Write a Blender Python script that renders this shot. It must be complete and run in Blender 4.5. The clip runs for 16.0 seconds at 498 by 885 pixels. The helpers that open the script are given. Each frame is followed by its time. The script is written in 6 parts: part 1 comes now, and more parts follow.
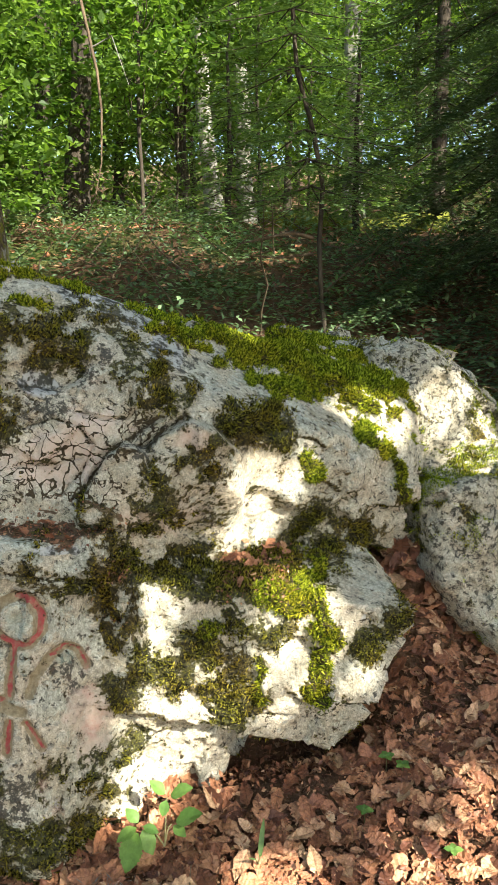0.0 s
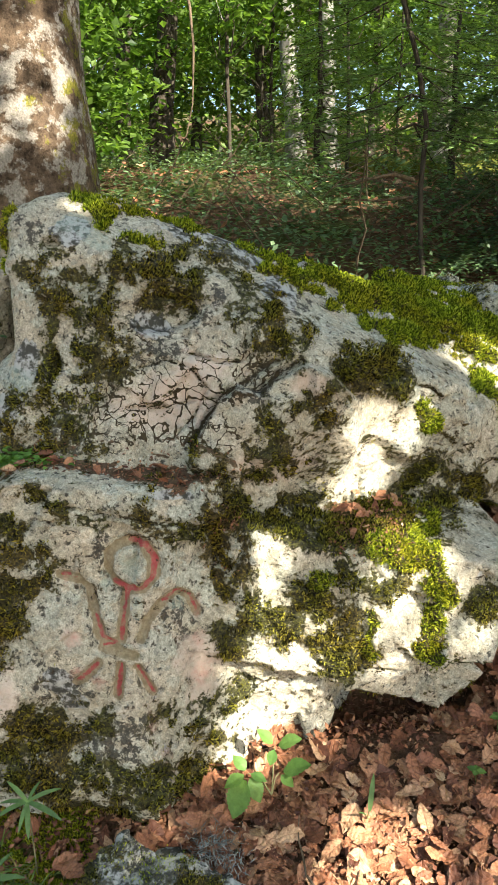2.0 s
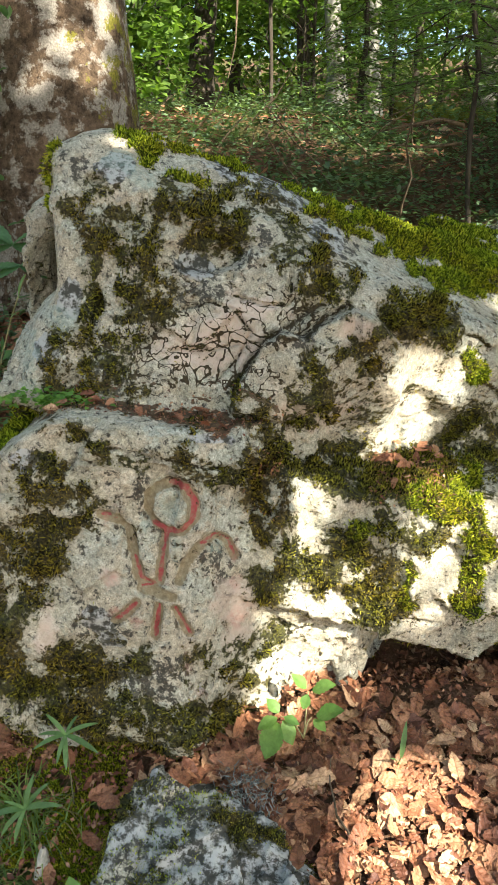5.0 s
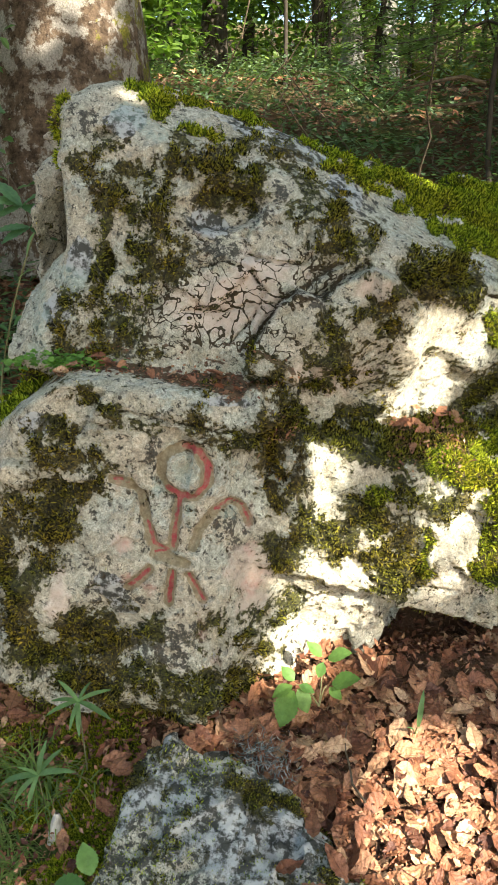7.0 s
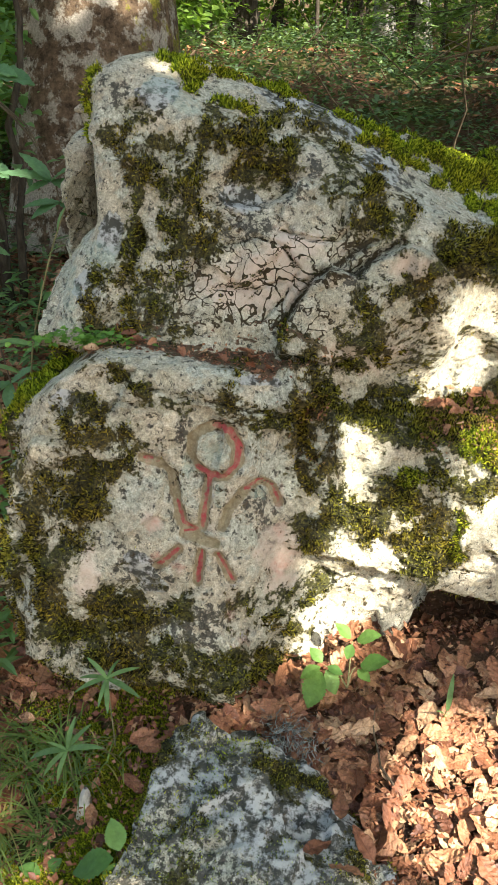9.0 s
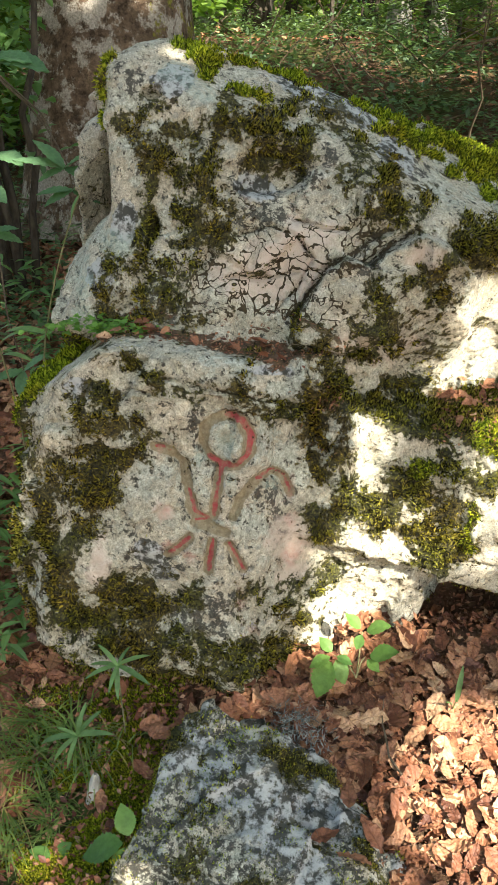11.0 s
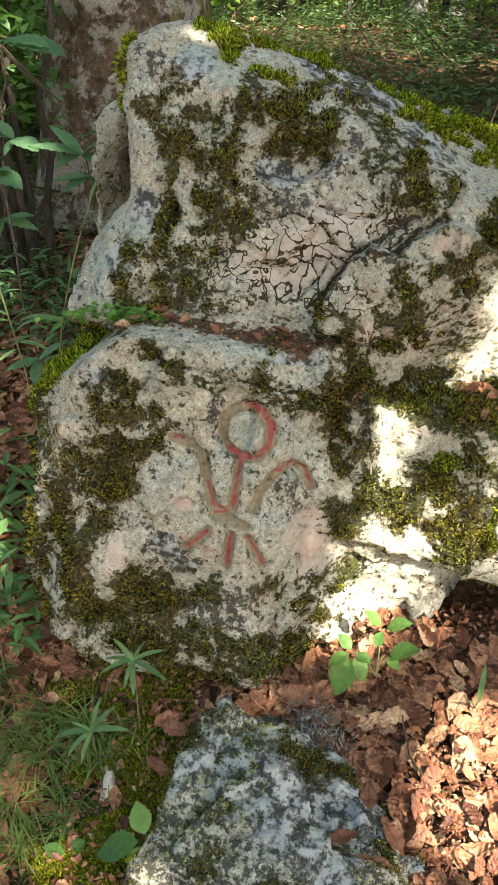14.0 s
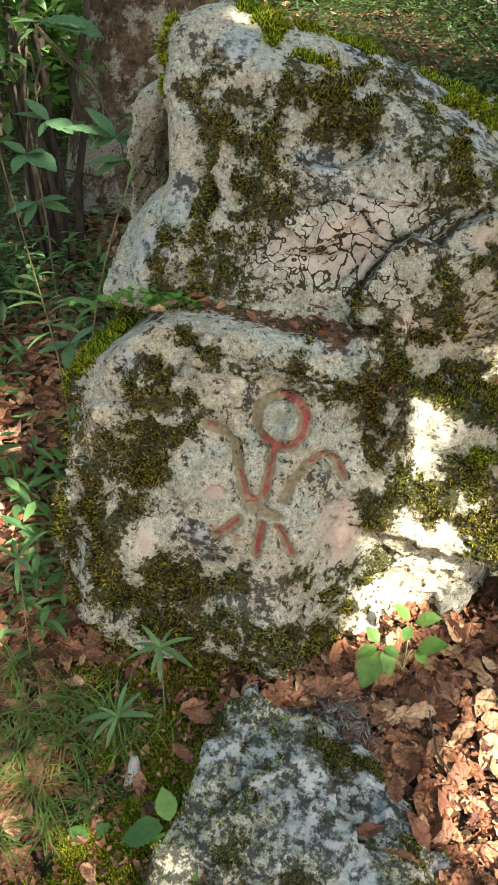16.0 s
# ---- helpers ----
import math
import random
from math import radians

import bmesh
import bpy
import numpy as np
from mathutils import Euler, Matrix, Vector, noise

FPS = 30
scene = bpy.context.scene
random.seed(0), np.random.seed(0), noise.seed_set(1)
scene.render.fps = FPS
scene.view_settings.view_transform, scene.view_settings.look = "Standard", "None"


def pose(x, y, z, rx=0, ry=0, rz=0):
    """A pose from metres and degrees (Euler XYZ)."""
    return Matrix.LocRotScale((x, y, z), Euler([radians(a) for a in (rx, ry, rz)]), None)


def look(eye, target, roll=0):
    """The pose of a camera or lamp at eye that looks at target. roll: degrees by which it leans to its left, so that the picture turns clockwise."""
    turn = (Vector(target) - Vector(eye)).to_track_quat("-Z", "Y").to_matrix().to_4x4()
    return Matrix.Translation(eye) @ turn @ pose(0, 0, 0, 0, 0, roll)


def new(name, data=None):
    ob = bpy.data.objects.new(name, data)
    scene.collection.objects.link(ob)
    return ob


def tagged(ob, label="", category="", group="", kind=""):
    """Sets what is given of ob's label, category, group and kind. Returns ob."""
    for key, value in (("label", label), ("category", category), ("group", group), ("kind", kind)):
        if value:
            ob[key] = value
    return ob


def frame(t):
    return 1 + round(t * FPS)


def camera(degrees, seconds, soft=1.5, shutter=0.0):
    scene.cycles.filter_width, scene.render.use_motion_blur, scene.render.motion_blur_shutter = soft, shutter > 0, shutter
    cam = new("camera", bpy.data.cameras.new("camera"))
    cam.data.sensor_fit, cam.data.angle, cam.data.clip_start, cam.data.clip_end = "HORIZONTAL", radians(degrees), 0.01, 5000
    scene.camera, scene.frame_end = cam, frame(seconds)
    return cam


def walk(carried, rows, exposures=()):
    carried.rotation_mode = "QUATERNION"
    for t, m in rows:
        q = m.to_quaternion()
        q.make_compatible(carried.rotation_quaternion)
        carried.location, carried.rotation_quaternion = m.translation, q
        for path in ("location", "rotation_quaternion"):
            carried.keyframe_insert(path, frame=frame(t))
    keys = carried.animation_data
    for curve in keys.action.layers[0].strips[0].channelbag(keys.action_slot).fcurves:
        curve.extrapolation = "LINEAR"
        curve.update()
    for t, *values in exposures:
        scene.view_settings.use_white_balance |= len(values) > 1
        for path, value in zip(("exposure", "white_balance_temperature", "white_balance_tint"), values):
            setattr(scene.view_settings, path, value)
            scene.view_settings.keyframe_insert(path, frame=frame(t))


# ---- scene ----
cam = camera(34.9, 16.0, 1.0)
METRES, EYE, TILT, LEAN, TURN = 0.42, 1.37, -10.0, 0.0, 0.0
ROWS = [
    (0.0, 0.0, 0.0, 0.0, -0.0, 0.0, -0.0),
    (0.5, -0.0735, 0.0292, -0.0303, 3.11, -0.8, -0.59),
    (1.0, -0.1873, 0.0956, -0.044, 3.87, -1.72, -0.78),
    (1.5, -0.273, 0.1415, -0.0513, 4.33, -2.57, -0.89),
    (2.0, -0.2878, 0.1652, -0.0584, 4.91, -3.31, -1.07),
    (2.5, -0.3226, 0.1942, -0.0617, 5.53, -4.02, -1.43),
    (3.0, -0.3385, 0.1989, -0.0698, 6.14, -4.68, -2.01),
    (3.5, -0.3617, 0.1873, -0.0774, 6.55, -5.25, -2.48),
    (4.0, -0.3574, 0.179, -0.0891, 6.75, -5.73, -2.52),
    (6.5, -0.3851, 0.2741, -0.1753, 7.73, -8.07, -2.4),
    (7.0, -0.3872, 0.3028, -0.1847, 8.03, -8.62, -2.36),
    (7.5, -0.406, 0.316, -0.1648, 8.44, -9.07, -2.27),
    (8.0, -0.4186, 0.3297, -0.1633, 8.85, -9.58, -2.32),
    (8.5, -0.4256, 0.35, -0.1744, 9.38, -10.0, -2.43),
    (9.0, -0.432, 0.3476, -0.1825, 9.84, -10.33, -2.66),
    (9.5, -0.4371, 0.3329, -0.176, 10.2, -10.69, -2.78),
    (12.0, -0.4447, 0.3679, -0.1908, 10.69, -11.17, -3.11),
    (12.5, -0.4483, 0.3794, -0.1919, 10.71, -11.23, -3.1),
    (13.0, -0.4652, 0.3791, -0.193, 10.8, -11.28, -3.14),
    (13.5, -0.4893, 0.4052, -0.2064, 11.03, -11.37, -3.31),
    (14.0, -0.5208, 0.4222, -0.221, 11.33, -11.54, -3.48),
    (14.5, -0.5563, 0.4168, -0.2182, 11.61, -11.71, -3.82),
    (15.0, -0.5884, 0.4233, -0.2347, 12.02, -11.96, -4.19),
    (15.5, -0.6051, 0.4329, -0.2441, 12.36, -12.19, -4.39),
    (16.0, -0.6195, 0.4352, -0.2345, 12.73, -12.44, -4.67),
]
walk(cam, [(t, pose(0, 0, EYE, TILT, LEAN, TURN) @ pose(METRES * x, METRES * y, METRES * z, 90 + pitch, roll, yaw)) for t, x, y, z, yaw, pitch, roll in ROWS],
     exposures=((0.0, 2.2, 6600, 8), (16.0, 2.2, 6600, 8)))

# ---------------------------------------------------------------- daylight
SUN = Vector((0.50, -0.60, 0.62)).normalized()          # the way to the sun
world = bpy.data.worlds.new("sky")
scene.world = world
world.use_nodes = True
wn = world.node_tree
sky = wn.nodes.new("ShaderNodeTexSky")
sky.sky_type = "NISHITA"
sky.sun_disc = False
sky.sun_elevation = math.asin(SUN.z)
sky.sun_rotation = math.atan2(SUN.x, SUN.y)
sky.air_density, sky.dust_density, sky.ozone_density = 1.0, 1.5, 1.0
wn.links.new(sky.outputs["Color"], wn.nodes["Background"].inputs["Color"])
wn.nodes["Background"].inputs["Strength"].default_value = 0.078
sun = new("sun", bpy.data.lights.new("sun", "SUN"))
sun.data.energy, sun.data.angle, sun.data.color = 4.0, radians(0.53), (1.0, 0.93, 0.82)
sun.matrix_world = look(SUN * 20, (0, 0, 0))

# ---------------------------------------------------------------- tools
def lattice(ix, iy, iz, seed):
    h = (ix.astype(np.uint32) * np.uint32(374761393) + iy.astype(np.uint32) * np.uint32(668265263)
         + iz.astype(np.uint32) * np.uint32(2147483647) + np.uint32(seed * 974711 + 13))
    h = (h ^ (h >> np.uint32(13))) * np.uint32(1274126177)
    return h ^ (h >> np.uint32(16))


def gnoise(p, seed=0):
    """Gradient noise of points (n, 3), about -0.7 to 0.7."""
    p = np.asarray(p, np.float32)
    c = np.floor(p)
    f = p - c
    i = c.astype(np.int32)
    w = f * f * f * (f * (f * 6 - 15) + 10)
    out = np.zeros(len(p), np.float32)
    for dx in (0, 1):
        for dy in (0, 1):
            for dz in (0, 1):
                h = lattice(i[:, 0] + dx, i[:, 1] + dy, i[:, 2] + dz, seed)
                gx = (h & np.uint32(1023)).astype(np.float32) / 511.5 - 1
                gy = ((h >> np.uint32(10)) & np.uint32(1023)).astype(np.float32) / 511.5 - 1
                gz = ((h >> np.uint32(20)) & np.uint32(1023)).astype(np.float32) / 511.5 - 1
                d = gx * (f[:, 0] - dx) + gy * (f[:, 1] - dy) + gz * (f[:, 2] - dz)
                ww = ((w[:, 0] if dx else 1 - w[:, 0]) * (w[:, 1] if dy else 1 - w[:, 1])
                      * (w[:, 2] if dz else 1 - w[:, 2]))
                out += ww * d
    return out


def fbm(p, scale, octaves=4, seed=0, gain=0.5, stretch=(1, 1, 1)):
    p = np.asarray(p, np.float32) * np.array(stretch, np.float32)
    out, a = np.zeros(len(p), np.float32), 1.0
    for k in range(octaves):
        out += a * gnoise(p * scale + 7.3 * k, seed + 17 * k)
        a, scale = a * gain, scale * 2.03
    return out


def step(a, b, x):
    t = np.clip((x - a) / (b - a), 0, 1)
    return t * t * (3 - 2 * t)


def smax(a, b, k):
    h = np.maximum(k - np.abs(a - b), 0) / k
    return np.maximum(a, b) + h * h * k / 4


def smin(a, b, k):
    return -smax(-a, -b, k)


def faces_of(grid, planes, k=0.04):
    """A solid with the given faces: rows of outward normal and a point on the face."""
    X, Y, Z = grid
    out = None
    for nx, ny, nz, px, py, pz in planes:
        n = math.sqrt(nx * nx + ny * ny + nz * nz)
        d = ((X - px) * (nx / n) + (Y - py) * (ny / n) + (Z - pz) * (nz / n)).astype(np.float32)
        out = d if out is None else smax(out, d, k)
    return out


def front(a, b, c, x0=0.0, z0=0.0):
    """A face towards the path: y = a + b (x - x0) + c (z - z0)."""
    return (b, -1, c, x0, a, z0)


def solid(body, lo, hi, h):
    """Samples body near its surface only; elsewhere just inside or outside."""
    c = 5
    shape = [int((hi[i] - lo[i]) / (c * h)) + 1 for i in range(3)]
    co = [lo[i] + np.arange(shape[i] + 1, dtype=np.float32) * (c * h) for i in range(3)]
    fc = body((co[0][:, None, None], co[1][None, :, None], co[2][None, None, :]))
    fc = np.broadcast_to(fc, [k + 1 for k in shape])
    near = np.abs(fc[:-1, :-1, :-1] + fc[1:, 1:, 1:]) / 2 < c * h * 1.6
    f = np.where(fc[:-1, :-1, :-1] < 0, np.float32(-0.2), np.float32(0.2))
    for k in range(3):
        near, f = np.repeat(near, c, k), np.repeat(f, c, k)
    ids = np.nonzero(near)
    f[ids] = body(tuple((lo[k] + ids[k] * h).astype(np.float32) for k in range(3)))
    ax = [lo[k] + np.arange(f.shape[k]) * h for k in range(3)]
    return f, (ax[0][:, None, None], ax[1][None, :, None], ax[2][None, None, :])


def facets(p, scale, seed):
    """Chipped planes: each cell of the stone tilts its own way."""
    q = np.asarray(p, np.float32) * scale
    base = np.floor(q).astype(np.int32)
    best, out = np.full(len(q), 99.0, np.float32), np.zeros(len(q), np.float32)
    for dx in (-1, 0, 1):
        for dy in (-1, 0, 1):
            for dz in (-1, 0, 1):
                i = base + np.array([dx, dy, dz], np.int32)
                h = lattice(i[:, 0], i[:, 1], i[:, 2], seed)
                k = lattice(i[:, 0], i[:, 1], i[:, 2], seed + 5)
                r = np.stack([(h >> np.uint32(s)) & np.uint32(1023) for s in (0, 10, 20)], 1).astype(np.float32) / 1023
                t = np.stack([(k >> np.uint32(s)) & np.uint32(1023) for s in (0, 10, 20)], 1).astype(np.float32) / 511.5 - 1
                w = q - i - r
                d = (w * w).sum(1)
                m = d < best
                best = np.where(m, d, best)
                out = np.where(m, (w * t).sum(1) + 0.35 * t[:, 0], out)
    return out / scale


def skin(f, grid, h):
    """The surface f = 0 as vertices and quads."""
    X, Y, Z = grid
    o = np.array([X.flat[0], Y.flat[0], Z.flat[0]])
    s = f < 0
    n = np.zeros(tuple(k - 1 for k in f.shape), np.uint8)
    cut = lambda a, dx, dy, dz: a[dx:a.shape[0] - 1 + dx, dy:a.shape[1] - 1 + dy, dz:a.shape[2] - 1 + dz]
    corners = [(a, b, c) for a in (0, 1) for b in (0, 1) for c in (0, 1)]
    for c in corners:
        n += cut(s, *c)
    ids = np.argwhere((n > 0) & (n < 8))
    number = np.full(n.shape, -1, np.int32)
    number[ids[:, 0], ids[:, 1], ids[:, 2]] = np.arange(len(ids))
    val = {c: f[ids[:, 0] + c[0], ids[:, 1] + c[1], ids[:, 2] + c[2]] for c in corners}
    place, count = np.zeros((len(ids), 3)), np.zeros(len(ids))
    for c in corners:
        for axis in range(3):
            if c[axis] == 0:
                e = list(c)
                e[axis] = 1
                a, b = val[c], val[tuple(e)]
                m = (a < 0) != (b < 0)
                t = np.where(m, a / np.where(m, a - b, 1), 0)
                q = np.tile(np.array(c, float), (len(ids), 1))
                q[:, axis] = t
                place += q * m[:, None]
                count += m
    v = o + (ids + place / count[:, None]) * h
    quads = []
    for axis in range(3):
        u, w = (axis + 1) % 3, (axis + 2) % 3
        lo = [slice(None)] * 3
        lo[axis] = slice(0, -1)
        hi = [slice(None)] * 3
        hi[axis] = slice(1, None)
        a, b = s[tuple(lo)], s[tuple(hi)]
        e = np.argwhere(a != b)
        e = e[(e[:, u] > 0) & (e[:, w] > 0) & (e[:, u] < f.shape[u] - 1) & (e[:, w] < f.shape[w] - 1)]
        inside = a[e[:, 0], e[:, 1], e[:, 2]]
        ring = []
        for du, dw in ((-1, -1), (0, -1), (0, 0), (-1, 0)):
            q = e.copy()
            q[:, u] += du
            q[:, w] += dw
            ring.append(number[q[:, 0], q[:, 1], q[:, 2]])
        quad = np.stack(ring, 1)
        quad[~inside] = quad[~inside][:, ::-1]
        quads.append(quad)
    return v, np.concatenate(quads)


def normals_of(v, quads):
    n = np.cross(v[quads[:, 2]] - v[quads[:, 0]], v[quads[:, 3]] - v[quads[:, 1]])
    out = np.zeros_like(v)
    for k in range(4):
        for a in range(3):
            out[:, a] += np.bincount(quads[:, k], n[:, a], len(v))
    return out / np.maximum(np.linalg.norm(out, axis=1, keepdims=True), 1e-9)


def mesh_of(name, v, faces, material, smooth=True, fields=None):
    """A mesh of equal-sided faces from arrays."""
    me = bpy.data.meshes.new(name)
    faces = np.asarray(faces, np.int32)
    k = faces.shape[1]
    me.vertices.add(len(v))
    me.vertices.foreach_set("co", np.asarray(v, np.float32).ravel())
    me.loops.add(faces.size)
    me.loops.foreach_set("vertex_index", faces.ravel())
    me.polygons.add(len(faces))
    me.polygons.foreach_set("loop_start", np.arange(0, faces.size, k, dtype=np.int32))
    me.polygons.foreach_set("loop_total", np.full(len(faces), k, np.int32))
    me.polygons.foreach_set("use_smooth", np.full(len(faces), smooth))
    for key, value in (fields or {}).items():
        me.attributes.new(key, "FLOAT", "POINT").data.foreach_set("value", np.asarray(value, np.float32))
    me.update(calc_edges=True)
    me.validate()
    if material:
        me.materials.append(material)
    return me


def child(name, me, parent, label="", kind=""):
    ob = new(name, me)
    ob.parent = parent
    return tagged(ob, label=label, kind=kind)


def thing(name, label, category, group="", kind="", place=(0, 0, 0)):
    ob = new(name)
    ob.location = place
    return tagged(ob, label, category, group, kind)


def tube(path, radii, sides=8, rough=0.0, seed=0):
    """A bent tapered stem along path: vertices and quads."""
    path = np.asarray(path, float)
    n = len(path)
    t = np.gradient(path, axis=0)
    t /= np.maximum(np.linalg.norm(t, axis=1, keepdims=True), 1e-9)
    ref = np.array([1.0, 0, 0]) if abs(t[0][0]) < 0.8 else np.array([0, 1.0, 0])
    u = np.cross(t, ref)
    u /= np.linalg.norm(u, axis=1, keepdims=True)
    w = np.cross(t, u)
    a = np.linspace(0, 2 * np.pi, sides, endpoint=False)
    ring = u[:, None, :] * np.cos(a)[None, :, None] + w[:, None, :] * np.sin(a)[None, :, None]
    v = path[:, None, :] + ring * np.asarray(radii)[:, None, None]
    v = v.reshape(-1, 3)
    if rough:
        v += (v - np.repeat(path, sides, 0)) * rough * fbm(v, 9, 3, seed)[:, None]
    i = np.arange(n - 1)[:, None] * sides
    j = np.arange(sides)[None, :]
    k = (j + 1) % sides
    quads = np.stack([i + j, i + k, i + sides + k, i + sides + j], -1).reshape(-1, 4)
    return v, quads[:, ::-1]


def join(parts):
    vs, fs, off = [], [], 0
    for v, f in parts:
        vs.append(v)
        fs.append(np.asarray(f) + off)
        off += len(v)
    return np.concatenate(vs), np.concatenate(fs)


def unit(a):
    return a / np.maximum(np.linalg.norm(a, axis=1, keepdims=True), 1e-9)


def blades(place, along, up, length, width, fold=0.15, droop=0.15):
    """Leaves: six corners each, folded along the rib and drooping. Arrays (n, 3), (n, 3), (n, 3), (n), (n)."""
    along = unit(along)
    side = unit(np.cross(along, up))
    top = np.cross(side, along)
    L, W = length[:, None], width[:, None]
    base = place
    mid1 = place + along * L * 0.35
    mid2 = place + along * L * 0.72 - top * L * droop * 0.4
    tip = place + along * L - top * L * droop
    a = mid1 + side * W * 0.5 + top * W * fold
    b = mid1 - side * W * 0.5 + top * W * fold
    c = mid2 + side * W * 0.36 + top * W * fold * 0.7
    d = mid2 - side * W * 0.36 + top * W * fold * 0.7
    v = np.stack([base, a, c, tip, d, b, mid1, mid2], 1).reshape(-1, 3)
    k = np.arange(len(place))[:, None] * 8
    tri = np.array([[0, 1, 6], [1, 2, 7], [1, 7, 6], [2, 3, 7], [0, 6, 5], [5, 6, 7], [5, 7, 4], [4, 7, 3]])
    return v, (k[:, :, None] + tri[None]).reshape(-1, 3)


def flakes(place, along, up, length, width):
    """Small leaves of two triangles, for crowns far off."""
    along = unit(along)
    side = unit(np.cross(along, up))
    top = np.cross(side, along)
    L, W = length[:, None], width[:, None]
    v = np.stack([place, place + along * L * 0.45 + side * W * 0.5 + top * W * 0.12, place + along * L,
                  place + along * L * 0.45 - side * W * 0.5 + top * W * 0.12], 1).reshape(-1, 3)
    k = np.arange(len(place))[:, None] * 4
    tri = np.array([[0, 1, 2], [0, 2, 3]])
    return v, (k[:, :, None] + tri[None]).reshape(-1, 3)


rng = np.random.default_rng(7)


def dirs(n, flat=1.0, r=None):
    d = (r or rng).normal(size=(n, 3))
    d[:, 2] *= flat
    return unit(d)

# ---------------------------------------------------------------- materials
class Nodes:
    def __init__(self, name):
        self.mat = bpy.data.materials.new(name)
        self.mat.use_nodes = True
        self.t = self.mat.node_tree
        self.bsdf = self.t.nodes["Principled BSDF"]
        self.out = self.t.nodes["Material Output"]
        self.geo = self.t.nodes.new("ShaderNodeNewGeometry")

    def add(self, kind, **values):
        n = self.t.nodes.new(kind)
        for key, value in values.items():
            n.inputs[key.replace("_", " ")].default_value = value
        return n

    def link(self, a, b):
        self.t.links.new(a, b)

    def noise(self, scale, detail=4, rough=0.6, at=None, distortion=0.0):
        n = self.add("ShaderNodeTexNoise", Scale=scale, Detail=detail, Roughness=rough, Distortion=distortion)
        self.link(at or self.geo.outputs["Position"], n.inputs["Vector"])
        return n.outputs["Fac"]

    def field(self, name):
        n = self.t.nodes.new("ShaderNodeAttribute")
        n.attribute_name = name
        return n.outputs["Fac"]

    def ramp(self, fac, *stops):
        n = self.t.nodes.new("ShaderNodeValToRGB")
        e = n.color_ramp.elements
        while len(e) < len(stops):
            e.new(0.5)
        for k, (at, c) in enumerate(stops):
            e[k].position = at
            e[k].color = (*c, 1) if isinstance(c, tuple) else (c, c, c, 1)
        self.link(fac, n.inputs["Fac"])
        return n.outputs["Color"]

    def mix(self, fac, a, b, how="MIX"):
        n = self.t.nodes.new("ShaderNodeMix")
        n.data_type, n.blend_type = "RGBA", how
        for socket, value in ((n.inputs[0], fac), (n.inputs[6], a), (n.inputs[7], b)):
            if isinstance(value, (int, float)):
                socket.default_value = value if socket == n.inputs[0] else (value, value, value, 1)
            elif isinstance(value, tuple):
                socket.default_value = (*value, 1)
            else:
                self.link(value, socket)
        return n.outputs[2]

    def math(self, op, a, b=0.0):
        n = self.t.nodes.new("ShaderNodeMath")
        n.operation = op
        for k, value in enumerate((a, b)):
            if isinstance(value, (int, float)):
                n.inputs[k].default_value = value
            else:
                self.link(value, n.inputs[k])
        return n.outputs[0]

    def bump(self, height, strength, distance, under=None):
        n = self.add("ShaderNodeBump", Strength=strength, Distance=distance)
        self.link(height, n.inputs["Height"])
        if under:
            self.link(under, n.inputs["Normal"])
        return n.outputs["Normal"]

    def finish(self, color, rough=0.8, normal=None, specular=0.3):
        b = self.bsdf
        for socket, value in ((b.inputs["Base Color"], color), (b.inputs["Roughness"], rough)):
            if isinstance(value, tuple):
                socket.default_value = (*value, 1)
            elif isinstance(value, (int, float)):
                socket.default_value = value
            else:
                self.link(value, socket)
        b.inputs["Specular IOR Level"].default_value = specular
        if normal:
            self.link(normal, b.inputs["Normal"])
        return self.mat


def leaf_material(name, dark, light, thin=0.45, rough=0.5):
    """Leaves: colour varied leaf by leaf, light shining through."""
    m = Nodes(name)
    c = m.ramp(m.geo.outputs["Random Per Island"], (0.0, dark), (1.0, light))
    c = m.mix(0.35, c, m.mix(1.0, c, m.ramp(m.noise(1.3, 2), (0.3, 0.45), (0.7, 1.35)), "MULTIPLY"))
    m.finish(c, rough, specular=0.4)
    tr = m.t.nodes.new("ShaderNodeBsdfTranslucent")
    m.link(m.mix(1.0, c, (1.25, 1.35, 0.6), "MULTIPLY"), tr.inputs["Color"])
    mix = m.t.nodes.new("ShaderNodeMixShader")
    mix.inputs[0].default_value = thin
    m.link(m.bsdf.outputs[0], mix.inputs[1])
    m.link(tr.outputs[0], mix.inputs[2])
    m.link(mix.outputs[0], m.out.inputs["Surface"])
    return m.mat


def bark_material(name, dark, light, moss=0.0, scale=14):
    m = Nodes(name)
    mp = m.add("ShaderNodeMapping", Scale=(1, 1, 0.35))
    m.link(m.geo.outputs["Position"], mp.inputs["Vector"])
    n1 = m.noise(scale, 6, 0.65, mp.outputs[0])
    n2 = m.noise(3.0, 3, 0.5)
    c = m.ramp(n1, (0.3, dark), (0.62, light))
    c = m.mix(m.ramp(n2, (0.5, 0.0), (0.66, 0.6)), c, tuple(0.55 * v for v in light))
    if moss:
        f = m.math("MULTIPLY", m.ramp(m.noise(5.5, 5, 0.65), (0.5, 0.0), (0.6, 1.0)), moss)
        c = m.mix(f, c, m.ramp(m.noise(60, 3), (0.3, (0.06, 0.075, 0.012)), (0.7, (0.2, 0.19, 0.035))))
    return m.finish(c, 0.9, m.bump(n1, 0.8, 0.02), 0.15)


